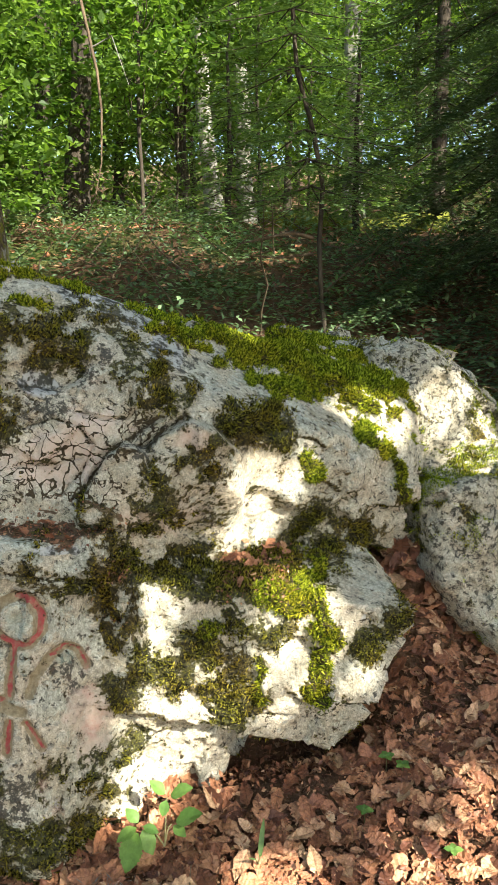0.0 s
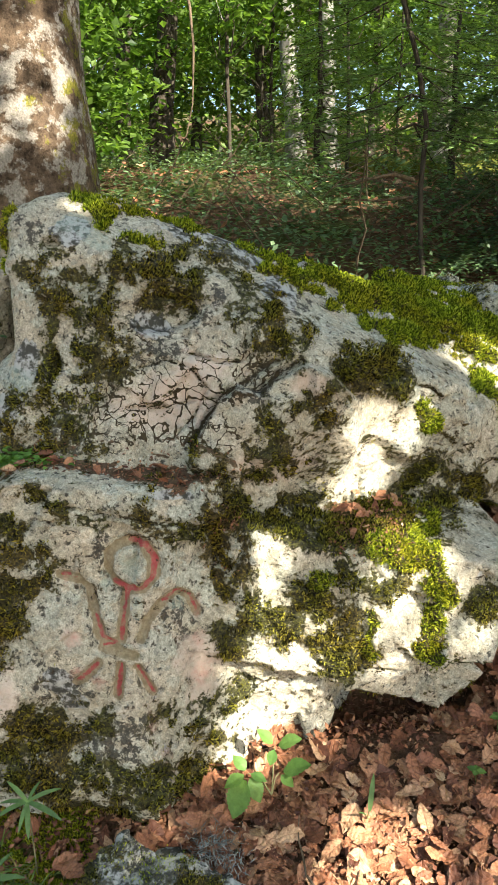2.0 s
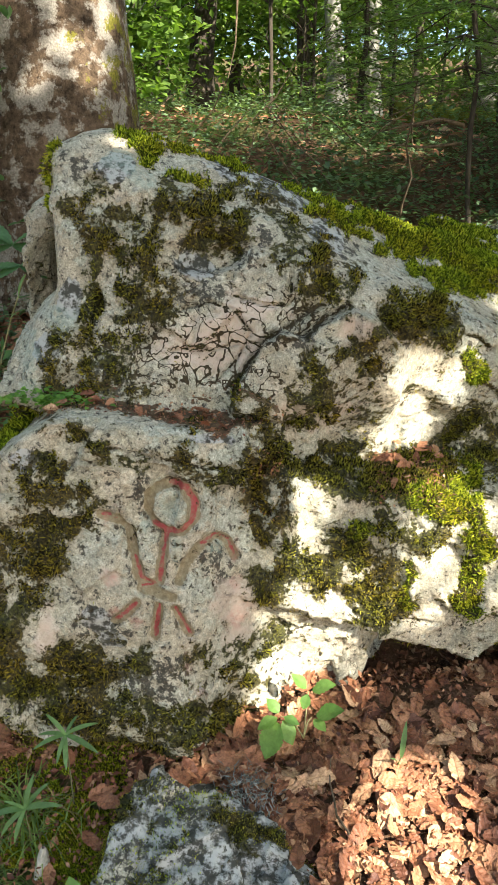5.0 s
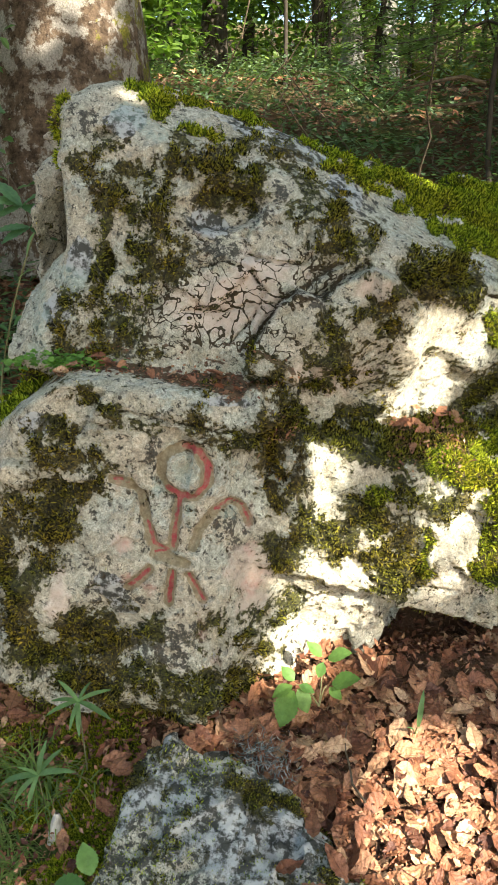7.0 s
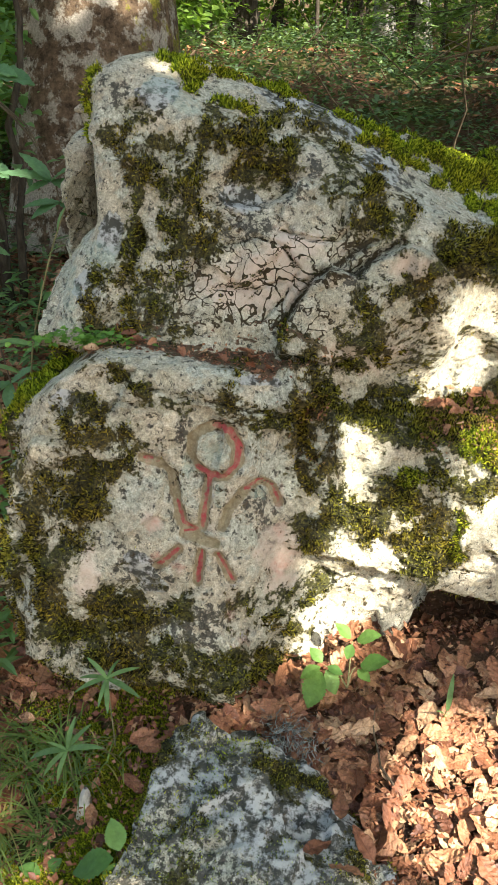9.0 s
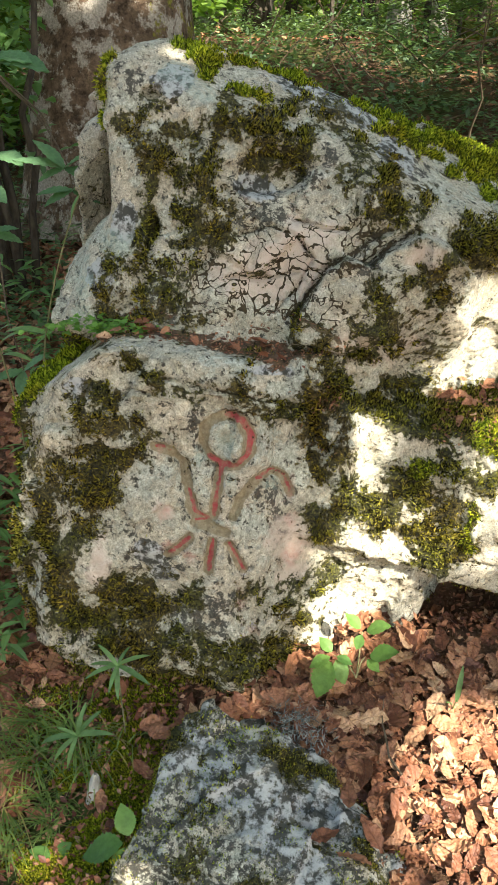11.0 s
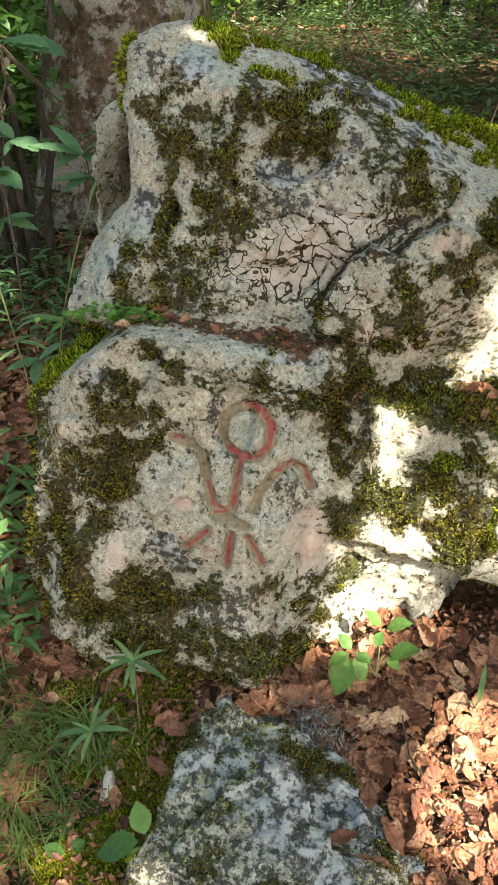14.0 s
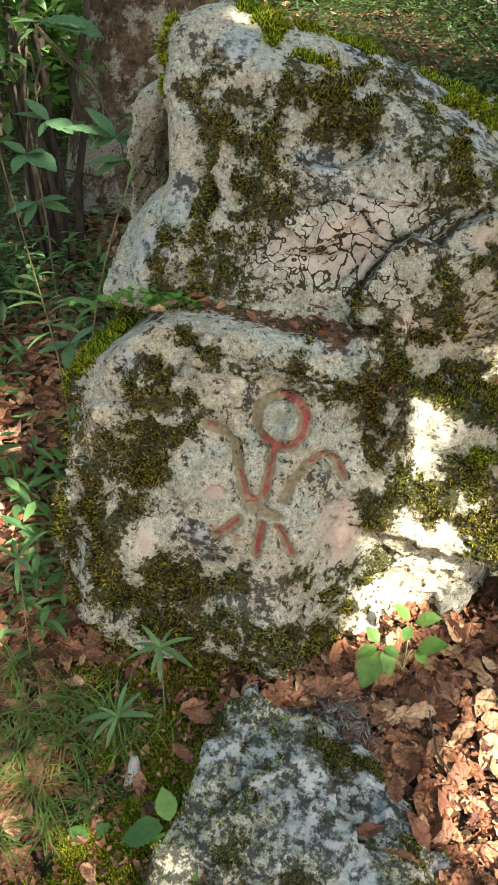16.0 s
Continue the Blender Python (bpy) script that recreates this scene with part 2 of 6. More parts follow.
def rock_material():
    m = Nodes("limestone")
    big, mid, fine = m.noise(3.2, 5, 0.6), m.noise(16, 6, 0.65), m.noise(95, 5, 0.7)
    c = m.ramp(mid, (0.28, (0.27, 0.238, 0.165)), (0.5, (0.41, 0.378, 0.285)), (0.72, (0.535, 0.505, 0.405)))
    c = m.mix(m.ramp(big, (0.42, 0.0), (0.60, 0.6)), c, m.ramp(mid, (0.3, (0.36, 0.31, 0.225)), (0.7, (0.47, 0.415, 0.32))))
    # grey-green lichen crusts with crisp rims, small dark thalli, black specks
    crust = m.math("MULTIPLY", m.ramp(m.noise(9, 7, 0.7), (0.50, 0.0), (0.53, 0.75)), m.ramp(m.noise(2.1, 2), (0.4, 0.25), (0.6, 1.0)))
    c = m.mix(crust, c, m.ramp(fine, (0.3, (0.315, 0.335, 0.27)), (0.7, (0.44, 0.455, 0.385))))
    spots = m.add("ShaderNodeTexVoronoi", Scale=30.0)
    m.link(m.geo.outputs["Position"], spots.inputs["Vector"])
    ring = m.math("ADD", spots.outputs["Distance"], m.math("MULTIPLY", m.math("SUBTRACT", fine, 0.5), 0.35))
    ring = m.math("MULTIPLY", m.ramp(ring, (0.20, 1.0), (0.26, 0.0)), m.ramp(m.noise(3.5, 3), (0.52, 0.0), (0.56, 0.6)))
    c = m.mix(ring, c, (0.24, 0.25, 0.22))
    pepper = m.math("ADD", m.math("MULTIPLY", m.field("pepper"), 0.10), m.math("MULTIPLY", m.math("SUBTRACT", m.noise(6, 5, 0.65), 0.5), 0.10))
    dark = m.ramp(m.math("ADD", m.noise(52, 7, 0.78), pepper), (0.562, 0.0), (0.597, 0.95))
    c = m.mix(dark, c, (0.055, 0.052, 0.042))
    c = m.mix(0.75, c, m.mix(1.0, c, m.ramp(fine, (0.3, 0.42), (0.7, 1.52)), "MULTIPLY"))
    grain = m.noise(300, 4, 0.75)
    c = m.mix(0.7, c, m.mix(1.0, c, m.ramp(grain, (0.34, 0.42), (0.66, 1.62)), "MULTIPLY"))
    c = m.mix(m.math("MULTIPLY", m.ramp(m.noise(130, 3, 0.7), (0.64, 0.0), (0.67, 0.8)), m.ramp(m.noise(12, 3), (0.48, 0.0), (0.6, 1.0))), c, (0.07, 0.062, 0.045))
    # what follows the stone: weathered grey, pinkish patches, old paint, soil, cracks, moss film
    worn = m.ramp(m.noise(55, 5, 0.7), (0.36, 0.2), (0.6, 1.0))
    rag = m.math("ADD", m.math("MULTIPLY", m.noise(15, 9, 0.8), 2.0), m.math("MULTIPLY", m.noise(75, 4, 0.7), 0.8))
    edge = lambda fac, spread, lo, hi: m.ramp(m.math("ADD", fac, m.math("MULTIPLY", m.math("SUBTRACT", rag, 1.4), spread)), (lo, 0.0), (hi, 1.0))
    c = m.mix(edge(m.field("grey"), 0.9, 0.35, 0.6), c, m.ramp(m.noise(34, 7, 0.7), (0.45, (0.06, 0.06, 0.05)), (0.49, (0.21, 0.21, 0.195)), (0.55, (0.42, 0.425, 0.40))))
    c = m.mix(edge(m.field("pink"), 0.9, 0.2, 0.8), c, m.ramp(mid, (0.3, (0.47, 0.375, 0.295)), (0.7, (0.63, 0.53, 0.44))))
    c = m.mix(m.math("MULTIPLY", edge(m.field("groove"), 0.5, 0.35, 0.55), 0.9), c, m.ramp(fine, (0.3, (0.17, 0.135, 0.075)), (0.7, (0.34, 0.28, 0.175))))
    c = m.mix(m.math("MULTIPLY", edge(m.field("wash"), 1.2, 0.15, 1.0), m.ramp(worn, (0.0, 0.0), (1.0, 0.8))), c, (0.44, 0.19, 0.15))
    c = m.mix(m.math("MULTIPLY", edge(m.field("teal"), 0.9, 0.2, 0.5), m.math("MULTIPLY", worn, 0.45)), c, (0.30, 0.40, 0.35))
    c = m.mix(m.math("MULTIPLY", edge(m.field("red"), 1.0, 0.38, 0.62), m.ramp(worn, (0.0, 0.1), (1.0, 0.9))), c, (0.36, 0.045, 0.06))
    c = m.mix(edge(m.field("soil"), 1.6, 0.4, 0.6), c, m.ramp(fine, (0.3, (0.05, 0.035, 0.02)), (0.7, (0.17, 0.11, 0.065))))
    # a net of fine cracks where the stone has weathered open
    warp = m.add("ShaderNodeMix")
    warp.data_type = "VECTOR"
    warp.inputs[0].default_value = 0.13
    m.link(m.geo.outputs["Position"], warp.inputs[4])
    nz = m.add("ShaderNodeTexNoise", Scale=13.0, Detail=3.0)
    m.link(m.geo.outputs["Position"], nz.inputs["Vector"])
    m.link(nz.outputs["Color"], warp.inputs[5])
    vo = m.add("ShaderNodeTexVoronoi", Scale=22.0)
    vo.feature = "DISTANCE_TO_EDGE"
    m.link(warp.outputs[1], vo.inputs["Vector"])
    wide = m.ramp(m.noise(9, 5, 0.65), (0.34, 0.012), (0.68, 0.075))
    net = m.math("LESS_THAN", m.math("ADD", vo.outputs["Distance"], m.math("MULTIPLY", m.math("SUBTRACT", fine, 0.5), 0.10)), wide)
    net = m.math("MULTIPLY", net, edge(m.field("cracked"), 0.8, 0.35, 0.5))
    # the great cracks, uneven in width; their shadow is broadened in the colour
    gap = m.math("ADD", m.field("crackd"), m.math("MULTIPLY", m.math("SUBTRACT", m.noise(48, 6, 0.75), 0.48), 0.9))
    split = m.ramp(gap, (0.08, 1.0), (0.15, 0.0))
    # dark broken outline along the rims of the carved figure
    rim = m.math("ADD", m.field("rimd"), m.math("MULTIPLY", m.math("SUBTRACT", m.noise(38, 5, 0.7), 0.42), 0.9))
    split = m.math("MAXIMUM", split, m.math("MULTIPLY", m.ramp(rim, (0.02, 1.0), (0.08, 0.0)), 0.75))
    net = m.math("MAXIMUM", net, split)
    c = m.mix(net, c, m.ramp(fine, (0.3, (0.025, 0.02, 0.012)), (0.7, (0.08, 0.06, 0.032))))
    # moss in ragged patches, thin or thick; its near-black gaps are painted shade
    film = m.math("MULTIPLY", edge(m.field("mossp"), 1.3, 0.22, 0.58), 0.42)
    c = m.mix(film, c, m.ramp(fine, (0.3, (0.10, 0.09, 0.045)), (0.7, (0.26, 0.235, 0.13))))
    mo = edge(m.field("mossp"), 1.7, 0.44, 0.52)
    mossy = m.ramp(m.noise(130, 5, 0.75), (0.42, (0.004, 0.005, 0.0015)), (0.68, (0.12, 0.118, 0.024)))
    mossy = m.mix(m.ramp(m.noise(7, 4, 0.6), (0.42, 0.0), (0.6, 1.0)), mossy, m.mix(1.0, mossy, (1.4, 1.05, 1.1), "MULTIPLY"))
    c = m.mix(m.math("MULTIPLY", mo, 0.95), c, mossy)
    nrm = m.bump(mid, 0.5, 0.012)
    nrm = m.bump(fine, 0.6, 0.004, nrm)
    nrm = m.bump(m.ramp(m.noise(60, 3, 0.5), (0.3, 0.0), (0.42, 1.0)), 0.4, 0.004, nrm)
    nrm = m.bump(m.math("SUBTRACT", 1.0, net), 0.8, 0.008, nrm)
    nrm = m.bump(m.math("MULTIPLY", mo, m.noise(150, 3, 0.7)), 0.6, 0.008, nrm)
    return m.finish(c, 0.88, nrm, 0.25)


def soil_material():
    m = Nodes("forest_soil")
    n1, n2, n3 = m.noise(1.6, 4), m.noise(22, 6, 0.7), m.noise(120, 4, 0.7)
    c = m.ramp(n2, (0.3, (0.035, 0.022, 0.014)), (0.7, (0.17, 0.095, 0.055)))
    c = m.mix(m.ramp(n3, (0.45, 0.0), (0.7, 0.6)), c, (0.22, 0.13, 0.08))
    c = m.mix(m.field("green"), c, m.ramp(n3, (0.3, (0.03, 0.05, 0.012)), (0.7, (0.09, 0.13, 0.03))))
    return m.finish(c, 0.95, m.bump(n3, 0.8, 0.01, m.bump(n2, 0.8, 0.03)), 0.1)


def moss_material(name, dark, light, warm):
    m = Nodes(name)
    # the wide dark end puts shade between the tufts into their colour
    c = m.ramp(m.geo.outputs["Random Per Island"], (0.25, dark), (1.0, light))
    c = m.mix(m.ramp(m.noise(7, 4, 0.6), (0.44, 0.0), (0.62, 1.0)), c, m.mix(1.0, c, warm, "MULTIPLY"))
    m.finish(c, 0.8, specular=0.15)
    tr = m.t.nodes.new("ShaderNodeBsdfTranslucent")
    m.link(m.mix(1.0, c, (1.2, 1.25, 0.6), "MULTIPLY"), tr.inputs["Color"])
    mix = m.t.nodes.new("ShaderNodeMixShader")
    mix.inputs[0].default_value = 0.38
    m.link(m.bsdf.outputs[0], mix.inputs[1])
    m.link(tr.outputs[0], mix.inputs[2])
    m.link(mix.outputs[0], m.out.inputs["Surface"])
    return m.mat


def dead_leaf_material(by_object):
    m = Nodes("dead_beech_leaf" if by_object else "dead_leaf_litter")
    if by_object:
        r = m.t.nodes.new("ShaderNodeObjectInfo").outputs["Random"]
    else:
        r = m.geo.outputs["Random Per Island"]
    c = m.ramp(r, (0.0, (0.10, 0.038, 0.022)), (0.2, (0.22, 0.085, 0.042)), (0.55, (0.38, 0.165, 0.082)), (0.8, (0.47, 0.24, 0.125)), (1.0, (0.58, 0.38, 0.22)))
    along, across = m.field("along"), m.math("ABSOLUTE", m.field("across"))
    # side veins run forward from the midrib; the blade between them is blotched
    rib = m.math("ABSOLUTE", m.math("SUBTRACT", m.math("FRACT", m.math("MULTIPLY", m.math("SUBTRACT", along, m.math("MULTIPLY", across, 0.22)), 8.0)), 0.5))
    vein = m.math("MAXIMUM", m.ramp(rib, (0.06, 0.55), (0.16, 0.0)), m.ramp(across, (0.04, 0.9), (0.10, 0.0)))
    c = m.mix(m.ramp(m.noise(38, 5, 0.7), (0.48, 0.0), (0.64, 0.75)), c, m.mix(1.0, c, (0.42, 0.36, 0.34), "MULTIPLY"))
    c = m.mix(m.math("MULTIPLY", vein, 0.55), c, m.mix(1.0, c, (0.55, 0.48, 0.45), "MULTIPLY"))
    c = m.mix(m.ramp(across, (0.75, 0.0), (1.0, 0.45)), c, (0.16, 0.075, 0.04))
    c = m.mix(0.45, c, m.mix(1.0, c, m.ramp(m.noise(240, 4, 0.75), (0.32, 0.5), (0.68, 1.4)), "MULTIPLY"))
    nrm = m.bump(m.math("SUBTRACT", 1.0, vein), 0.5, 0.0015, m.bump(m.noise(120, 3), 0.4, 0.002))
    return m.finish(c, 0.55, nrm, 0.35)


def old_bark_material():
    """Old bark under lichen and moss: pale crusts, dark scales, yellow-green moss on one flank."""
    m = Nodes("old_mossy_bark")
    a, b2, d = m.noise(7, 7, 0.7), m.noise(26, 6, 0.75), m.noise(110, 4, 0.7)
    c = m.ramp(b2, (0.35, (0.04, 0.027, 0.017)), (0.65, (0.20, 0.14, 0.092)))
    c = m.mix(m.ramp(a, (0.49, 0.0), (0.54, 0.88)), c, m.ramp(d, (0.3, (0.20, 0.175, 0.14)), (0.7, (0.54, 0.50, 0.43))))
    sep = m.t.nodes.new("ShaderNodeSeparateXYZ")
    m.link(m.geo.outputs["Position"], sep.inputs[0])
    flank = m.math("ADD", m.math("MULTIPLY", m.math("ADD", sep.outputs[0], 1.5), 1.3), m.math("MULTIPLY", m.math("SUBTRACT", m.noise(8, 7, 0.75), 0.5), 2.6))
    c = m.mix(m.ramp(flank, (0.40, 0.0), (0.50, 0.95)), c, m.ramp(d, (0.3, (0.08, 0.085, 0.012)), (0.7, (0.30, 0.27, 0.045))))
    return m.finish(c, 0.95, m.bump(d, 0.6, 0.006, m.bump(b2, 0.9, 0.025)), 0.1)


ROCK = rock_material()
SOIL = soil_material()
MOSS = moss_material("bright_moss", (0.05, 0.085, 0.005), (0.52, 0.60, 0.045), (1.1, 0.9, 0.9))
DARK_MOSS = moss_material("dull_moss", (0.008, 0.009, 0.002), (0.36, 0.345, 0.05), (1.2, 0.95, 1.0))
BEECH = leaf_material("beech_leaf", (0.04, 0.09, 0.018), (0.20, 0.31, 0.06), 0.5)
SHRUB = leaf_material("shrub_leaf", (0.09, 0.19, 0.07), (0.20, 0.35, 0.13), 0.4, 0.4)
NEEDLE = leaf_material("fir_needle", (0.07, 0.13, 0.045), (0.21, 0.32, 0.105), 0.4)
SPRUCE = leaf_material("spruce_needle", (0.03, 0.06, 0.028), (0.10, 0.16, 0.062), 0.2)
HERB = leaf_material("herb_leaf", (0.09, 0.20, 0.035), (0.22, 0.42, 0.08), 0.4)
UNDER = leaf_material("undergrowth_leaf", (0.05, 0.095, 0.045), (0.21, 0.31, 0.155), 0.4)
# paler than the near leaves: haze and brightness put into the colour
FAR = leaf_material("hazy_far_leaf", (0.09, 0.16, 0.04), (0.31, 0.43, 0.10), 0.5)
GRASS = leaf_material("grass_blade", (0.11, 0.19, 0.045), (0.28, 0.38, 0.10), 0.35)
BARK_PALE = old_bark_material()
BARK_DARK = bark_material("dark_bark", (0.02, 0.016, 0.012), (0.085, 0.07, 0.052), 0.0, 30)
BARK_GREY = bark_material("smooth_grey_bark", (0.10, 0.092, 0.075), (0.32, 0.31, 0.27), 0.3, 10)
TWIG = bark_material("twig_bark", (0.06, 0.042, 0.028), (0.19, 0.14, 0.09), 0.0, 40)
DEAD = dead_leaf_material(True)
LITTER = dead_leaf_material(False)

# ---------------------------------------------------------------- ground
HILL_Y = [-60, -3, 0, 1.0, 1.4, 1.8, 2.4, 3.2, 4.2, 5.2, 6.2, 8, 11, 20, 40, 90, 400]
HILL_Z = [-9, -1.3, -0.45, -0.25, -0.13, 0.0, 0.22, 0.62, 1.18, 1.60, 1.88, 2.1, 2.40, 3.6, 7.0, 16, 60]


def hill(x, y):
    """Height of the forest floor."""
    x, y = np.asarray(x, float), np.asarray(y, float)
    z = sum(np.interp(y + d, HILL_Y, HILL_Z) for d in (-0.3, -0.15, 0, 0.15, 0.3)) / 5
    z = z - 0.11 * step(-0.6, -1.0, x) * step(2.6, 1.7, y)
    z = z - 0.40 * step(-1.7, -2.8, x) * step(2.4, 4.0, y) * step(14, 7, y)
    z = z + 0.30 * np.exp(-((x - 0.50) / 0.14) ** 2 - ((y - 2.55) / 0.24) ** 2)
    den = step(-0.16, -0.06, x) * step(0.42, 0.30, x)
    z = z + den * (0.035 * np.exp(-((y - 1.93 - 0.2 * x) / 0.05) ** 2) - 0.11 * np.exp(-((y - 2.13 - 0.2 * x) / 0.10) ** 2))
    p = np.stack([x.ravel(), y.ravel(), 0 * x.ravel()], 1)
    rough = np.clip((np.abs(y.ravel()) - 1) * 0.02, 0.012, 0.25)
    far = np.clip((y.ravel() - 4) / 30, 0, 1)
    z = z + (rough * fbm(p, 2.2, 4, 3) + far * 1.5 * fbm(p, 0.11, 2, 5)).reshape(z.shape)
    return z


def axis_of(lo, a, b, hi, fine, grow=1.12):
    mid = list(np.arange(a, b, fine))
    left, right, s = [], [], fine
    x = a
    while x > lo:
        s *= grow
        x -= s
        left.append(x)
    s, x = fine, mid[-1]
    while x < hi:
        s *= grow
        x += s
        right.append(x)
    return np.array(left[::-1] + mid + right)


gx = axis_of(-300, -1.7, 1.2, 300, 0.022)
gy = axis_of(-200, 0.9, 3.0, 400, 0.022)
GX, GY = np.meshgrid(gx, gy, indexing="ij")
GZ = hill(GX, GY)
gv = np.stack([GX, GY, GZ], -1).reshape(-1, 3)
gi = np.arange(len(gx) - 1)[:, None] * len(gy) + np.arange(len(gy) - 1)[None, :]
gf = np.stack([gi, gi + len(gy), gi + len(gy) + 1, gi + 1], -1).reshape(-1, 4)
green = step(-0.05, 0.25, fbm(gv, 1.1, 3, 21)) * step(2.8, 3.6, gv[:, 1]) * 0.8
green = np.maximum(green, step(-0.62, -0.72, gv[:, 0]) * step(1.75, 1.6, gv[:, 1]) * step(-0.98, -0.90, gv[:, 0]) * step(1.0, 1.2, gv[:, 1]) * 0.9)
ground = tagged(new("ground", mesh_of("ground", gv, gf, SOIL, True, {"green": green})),
                "sloping forest floor of dark soil, leaf litter and moss", "ground", kind="structure")

# ---------------------------------------------------------------- the great boulder
H = 0.0058


def line_dist(p, pts):
    """Distance in the x-z plane from a bent line."""
    q = p[:, [0, 2]]
    out = np.full(len(p), 9.0, np.float32)
    for (ax, az), (bx, bz) in zip(pts[:-1], pts[1:]):
        a, d = np.array([ax, az]), np.array([bx - ax, bz - az])
        t = np.clip(((q - a) @ d) / max(d @ d, 1e-9), 0, 1)
        out = np.minimum(out, np.linalg.norm(q - a - t[:, None] * d, axis=1))
    return out


def spot(p, x, z, rx, rz, turn=0.0):
    """1 at the middle of an ellipse in the x-z plane, 0 at its rim and beyond."""
    c, s = math.cos(radians(turn)), math.sin(radians(turn))
    u, w = (p[:, 0] - x), (p[:, 2] - z)
    d = np.hypot((u * c + w * s) / rx, (-u * s + w * c) / rz)
    return np.clip(1 - d, 0, 1)


# moss, crusts and one hollow's painted shade as strokes: x, z, x, z, half width
MOSS_CROWN = [
    (-0.846, 1.302, -0.816, 1.272, 0.014), (-0.805, 1.309, -0.822, 1.272, 0.011), (-0.801, 1.334, -0.766, 1.339, 0.01),
    (-0.739, 1.279, -0.717, 1.273, 0.011), (-0.766, 1.245, -0.724, 1.212, 0.025), (-0.716, 1.246, -0.665, 1.247, 0.014),
    (-0.667, 1.259, -0.636, 1.21, 0.017), (-0.614, 1.338, -0.633, 1.262, 0.013), (-0.766, 1.199, -0.768, 1.134, 0.022),
    (-0.725, 1.206, -0.702, 1.176, 0.019), (-0.644, 1.19, -0.625, 1.115, 0.029), (-0.686, 1.103, -0.644, 1.092, 0.024),
    (-0.771, 1.124, -0.772, 1.056, 0.021), (-0.627, 1.139, -0.599, 1.069, 0.02), (-0.589, 1.103, -0.586, 1.056, 0.016),
    (-0.553, 1.306, -0.516, 1.3, 0.03), (-0.583, 1.297, -0.571, 1.263, 0.011), (-0.503, 1.316, -0.505, 1.239, 0.017),
    (-0.541, 1.248, -0.486, 1.226, 0.011)]
MOSS_NOSE = [
    (-0.47, 1.276, -0.446, 1.214, 0.015), (-0.707, 1.039, -0.666, 1.054, 0.012), (-0.774, 1.006, -0.683, 0.998, 0.016),
    (-0.477, 1.333, -0.459, 1.36, 0.015), (-0.43, 1.34, -0.367, 1.323, 0.016), (-0.435, 1.289, -0.43, 1.24, 0.015),
    (-0.319, 1.183, -0.245, 1.18, 0.017), (-0.279, 1.147, -0.265, 1.121, 0.02), (-0.247, 1.206, -0.216, 1.145, 0.02),
    (-0.203, 1.136, -0.153, 1.144, 0.017), (-0.214, 1.106, -0.182, 1.1, 0.012), (-0.047, 1.076, 0.038, 1.056, 0.033),
    (-0.001, 1.03, 0.085, 1.036, 0.034), (0.069, 1.014, 0.098, 0.988, 0.026), (-0.08, 1.028, -0.129, 0.98, 0.017),
    (-0.053, 0.99, -0.101, 0.949, 0.018), (-0.316, 1.279, -0.291, 1.251, 0.01)]
MOSS_BELLY = [
    (-0.849, 0.994, -0.795, 0.983, 0.018), (-0.773, 1.011, -0.754, 0.964, 0.018), (-0.703, 0.99, -0.66, 0.995, 0.012),
    (-0.777, 0.934, -0.754, 0.904, 0.015), (-0.876, 0.931, -0.85, 0.879, 0.01), (-0.834, 0.865, -0.73, 0.888, 0.016),
    (-0.677, 0.905, -0.652, 0.869, 0.014), (-0.716, 0.943, -0.69, 0.905, 0.009), (-0.238, 0.954, -0.227, 0.929, 0.026),
    (-0.18, 0.979, -0.143, 0.991, 0.012), (-0.224, 0.88, -0.197, 0.833, 0.022), (-0.273, 0.885, -0.26, 0.872, 0.01),
    (-0.299, 0.808, -0.234, 0.82, 0.017), (-0.345, 0.851, -0.319, 0.78, 0.022), (-0.205, 0.714, -0.108, 0.717, 0.019),
    (-0.162, 0.688, -0.12, 0.689, 0.016), (-0.295, 0.741, -0.341, 0.758, 0.017), (-0.409, 0.896, -0.405, 0.858, 0.014)]
MOSS_SEAM = [
    (-0.331, 0.718, -0.268, 0.703, 0.015), (-0.364, 0.736, -0.29, 0.698, 0.018), (-0.242, 0.696, -0.16, 0.669, 0.011),
    (-0.078, 0.655, -0.022, 0.642, 0.023), (0.032, 0.655, 0.112, 0.642, 0.024), (-0.388, 0.696, -0.341, 0.639, 0.021),
    (-0.325, 0.618, -0.302, 0.589, 0.017), (-0.353, 0.565, -0.336, 0.53, 0.015), (-0.239, 0.463, -0.172, 0.447, 0.03),
    (-0.137, 0.537, -0.106, 0.473, 0.03), (-0.086, 0.385, -0.001, 0.35, 0.04), (-0.281, 0.509, -0.297, 0.421, 0.018),
    (-0.33, 0.419, -0.316, 0.374, 0.025), (-0.304, 0.256, -0.33, 0.199, 0.018), (-0.156, 0.414, -0.196, 0.39, 0.013),
    (-0.052, 0.296, -0.03, 0.299, 0.013)]
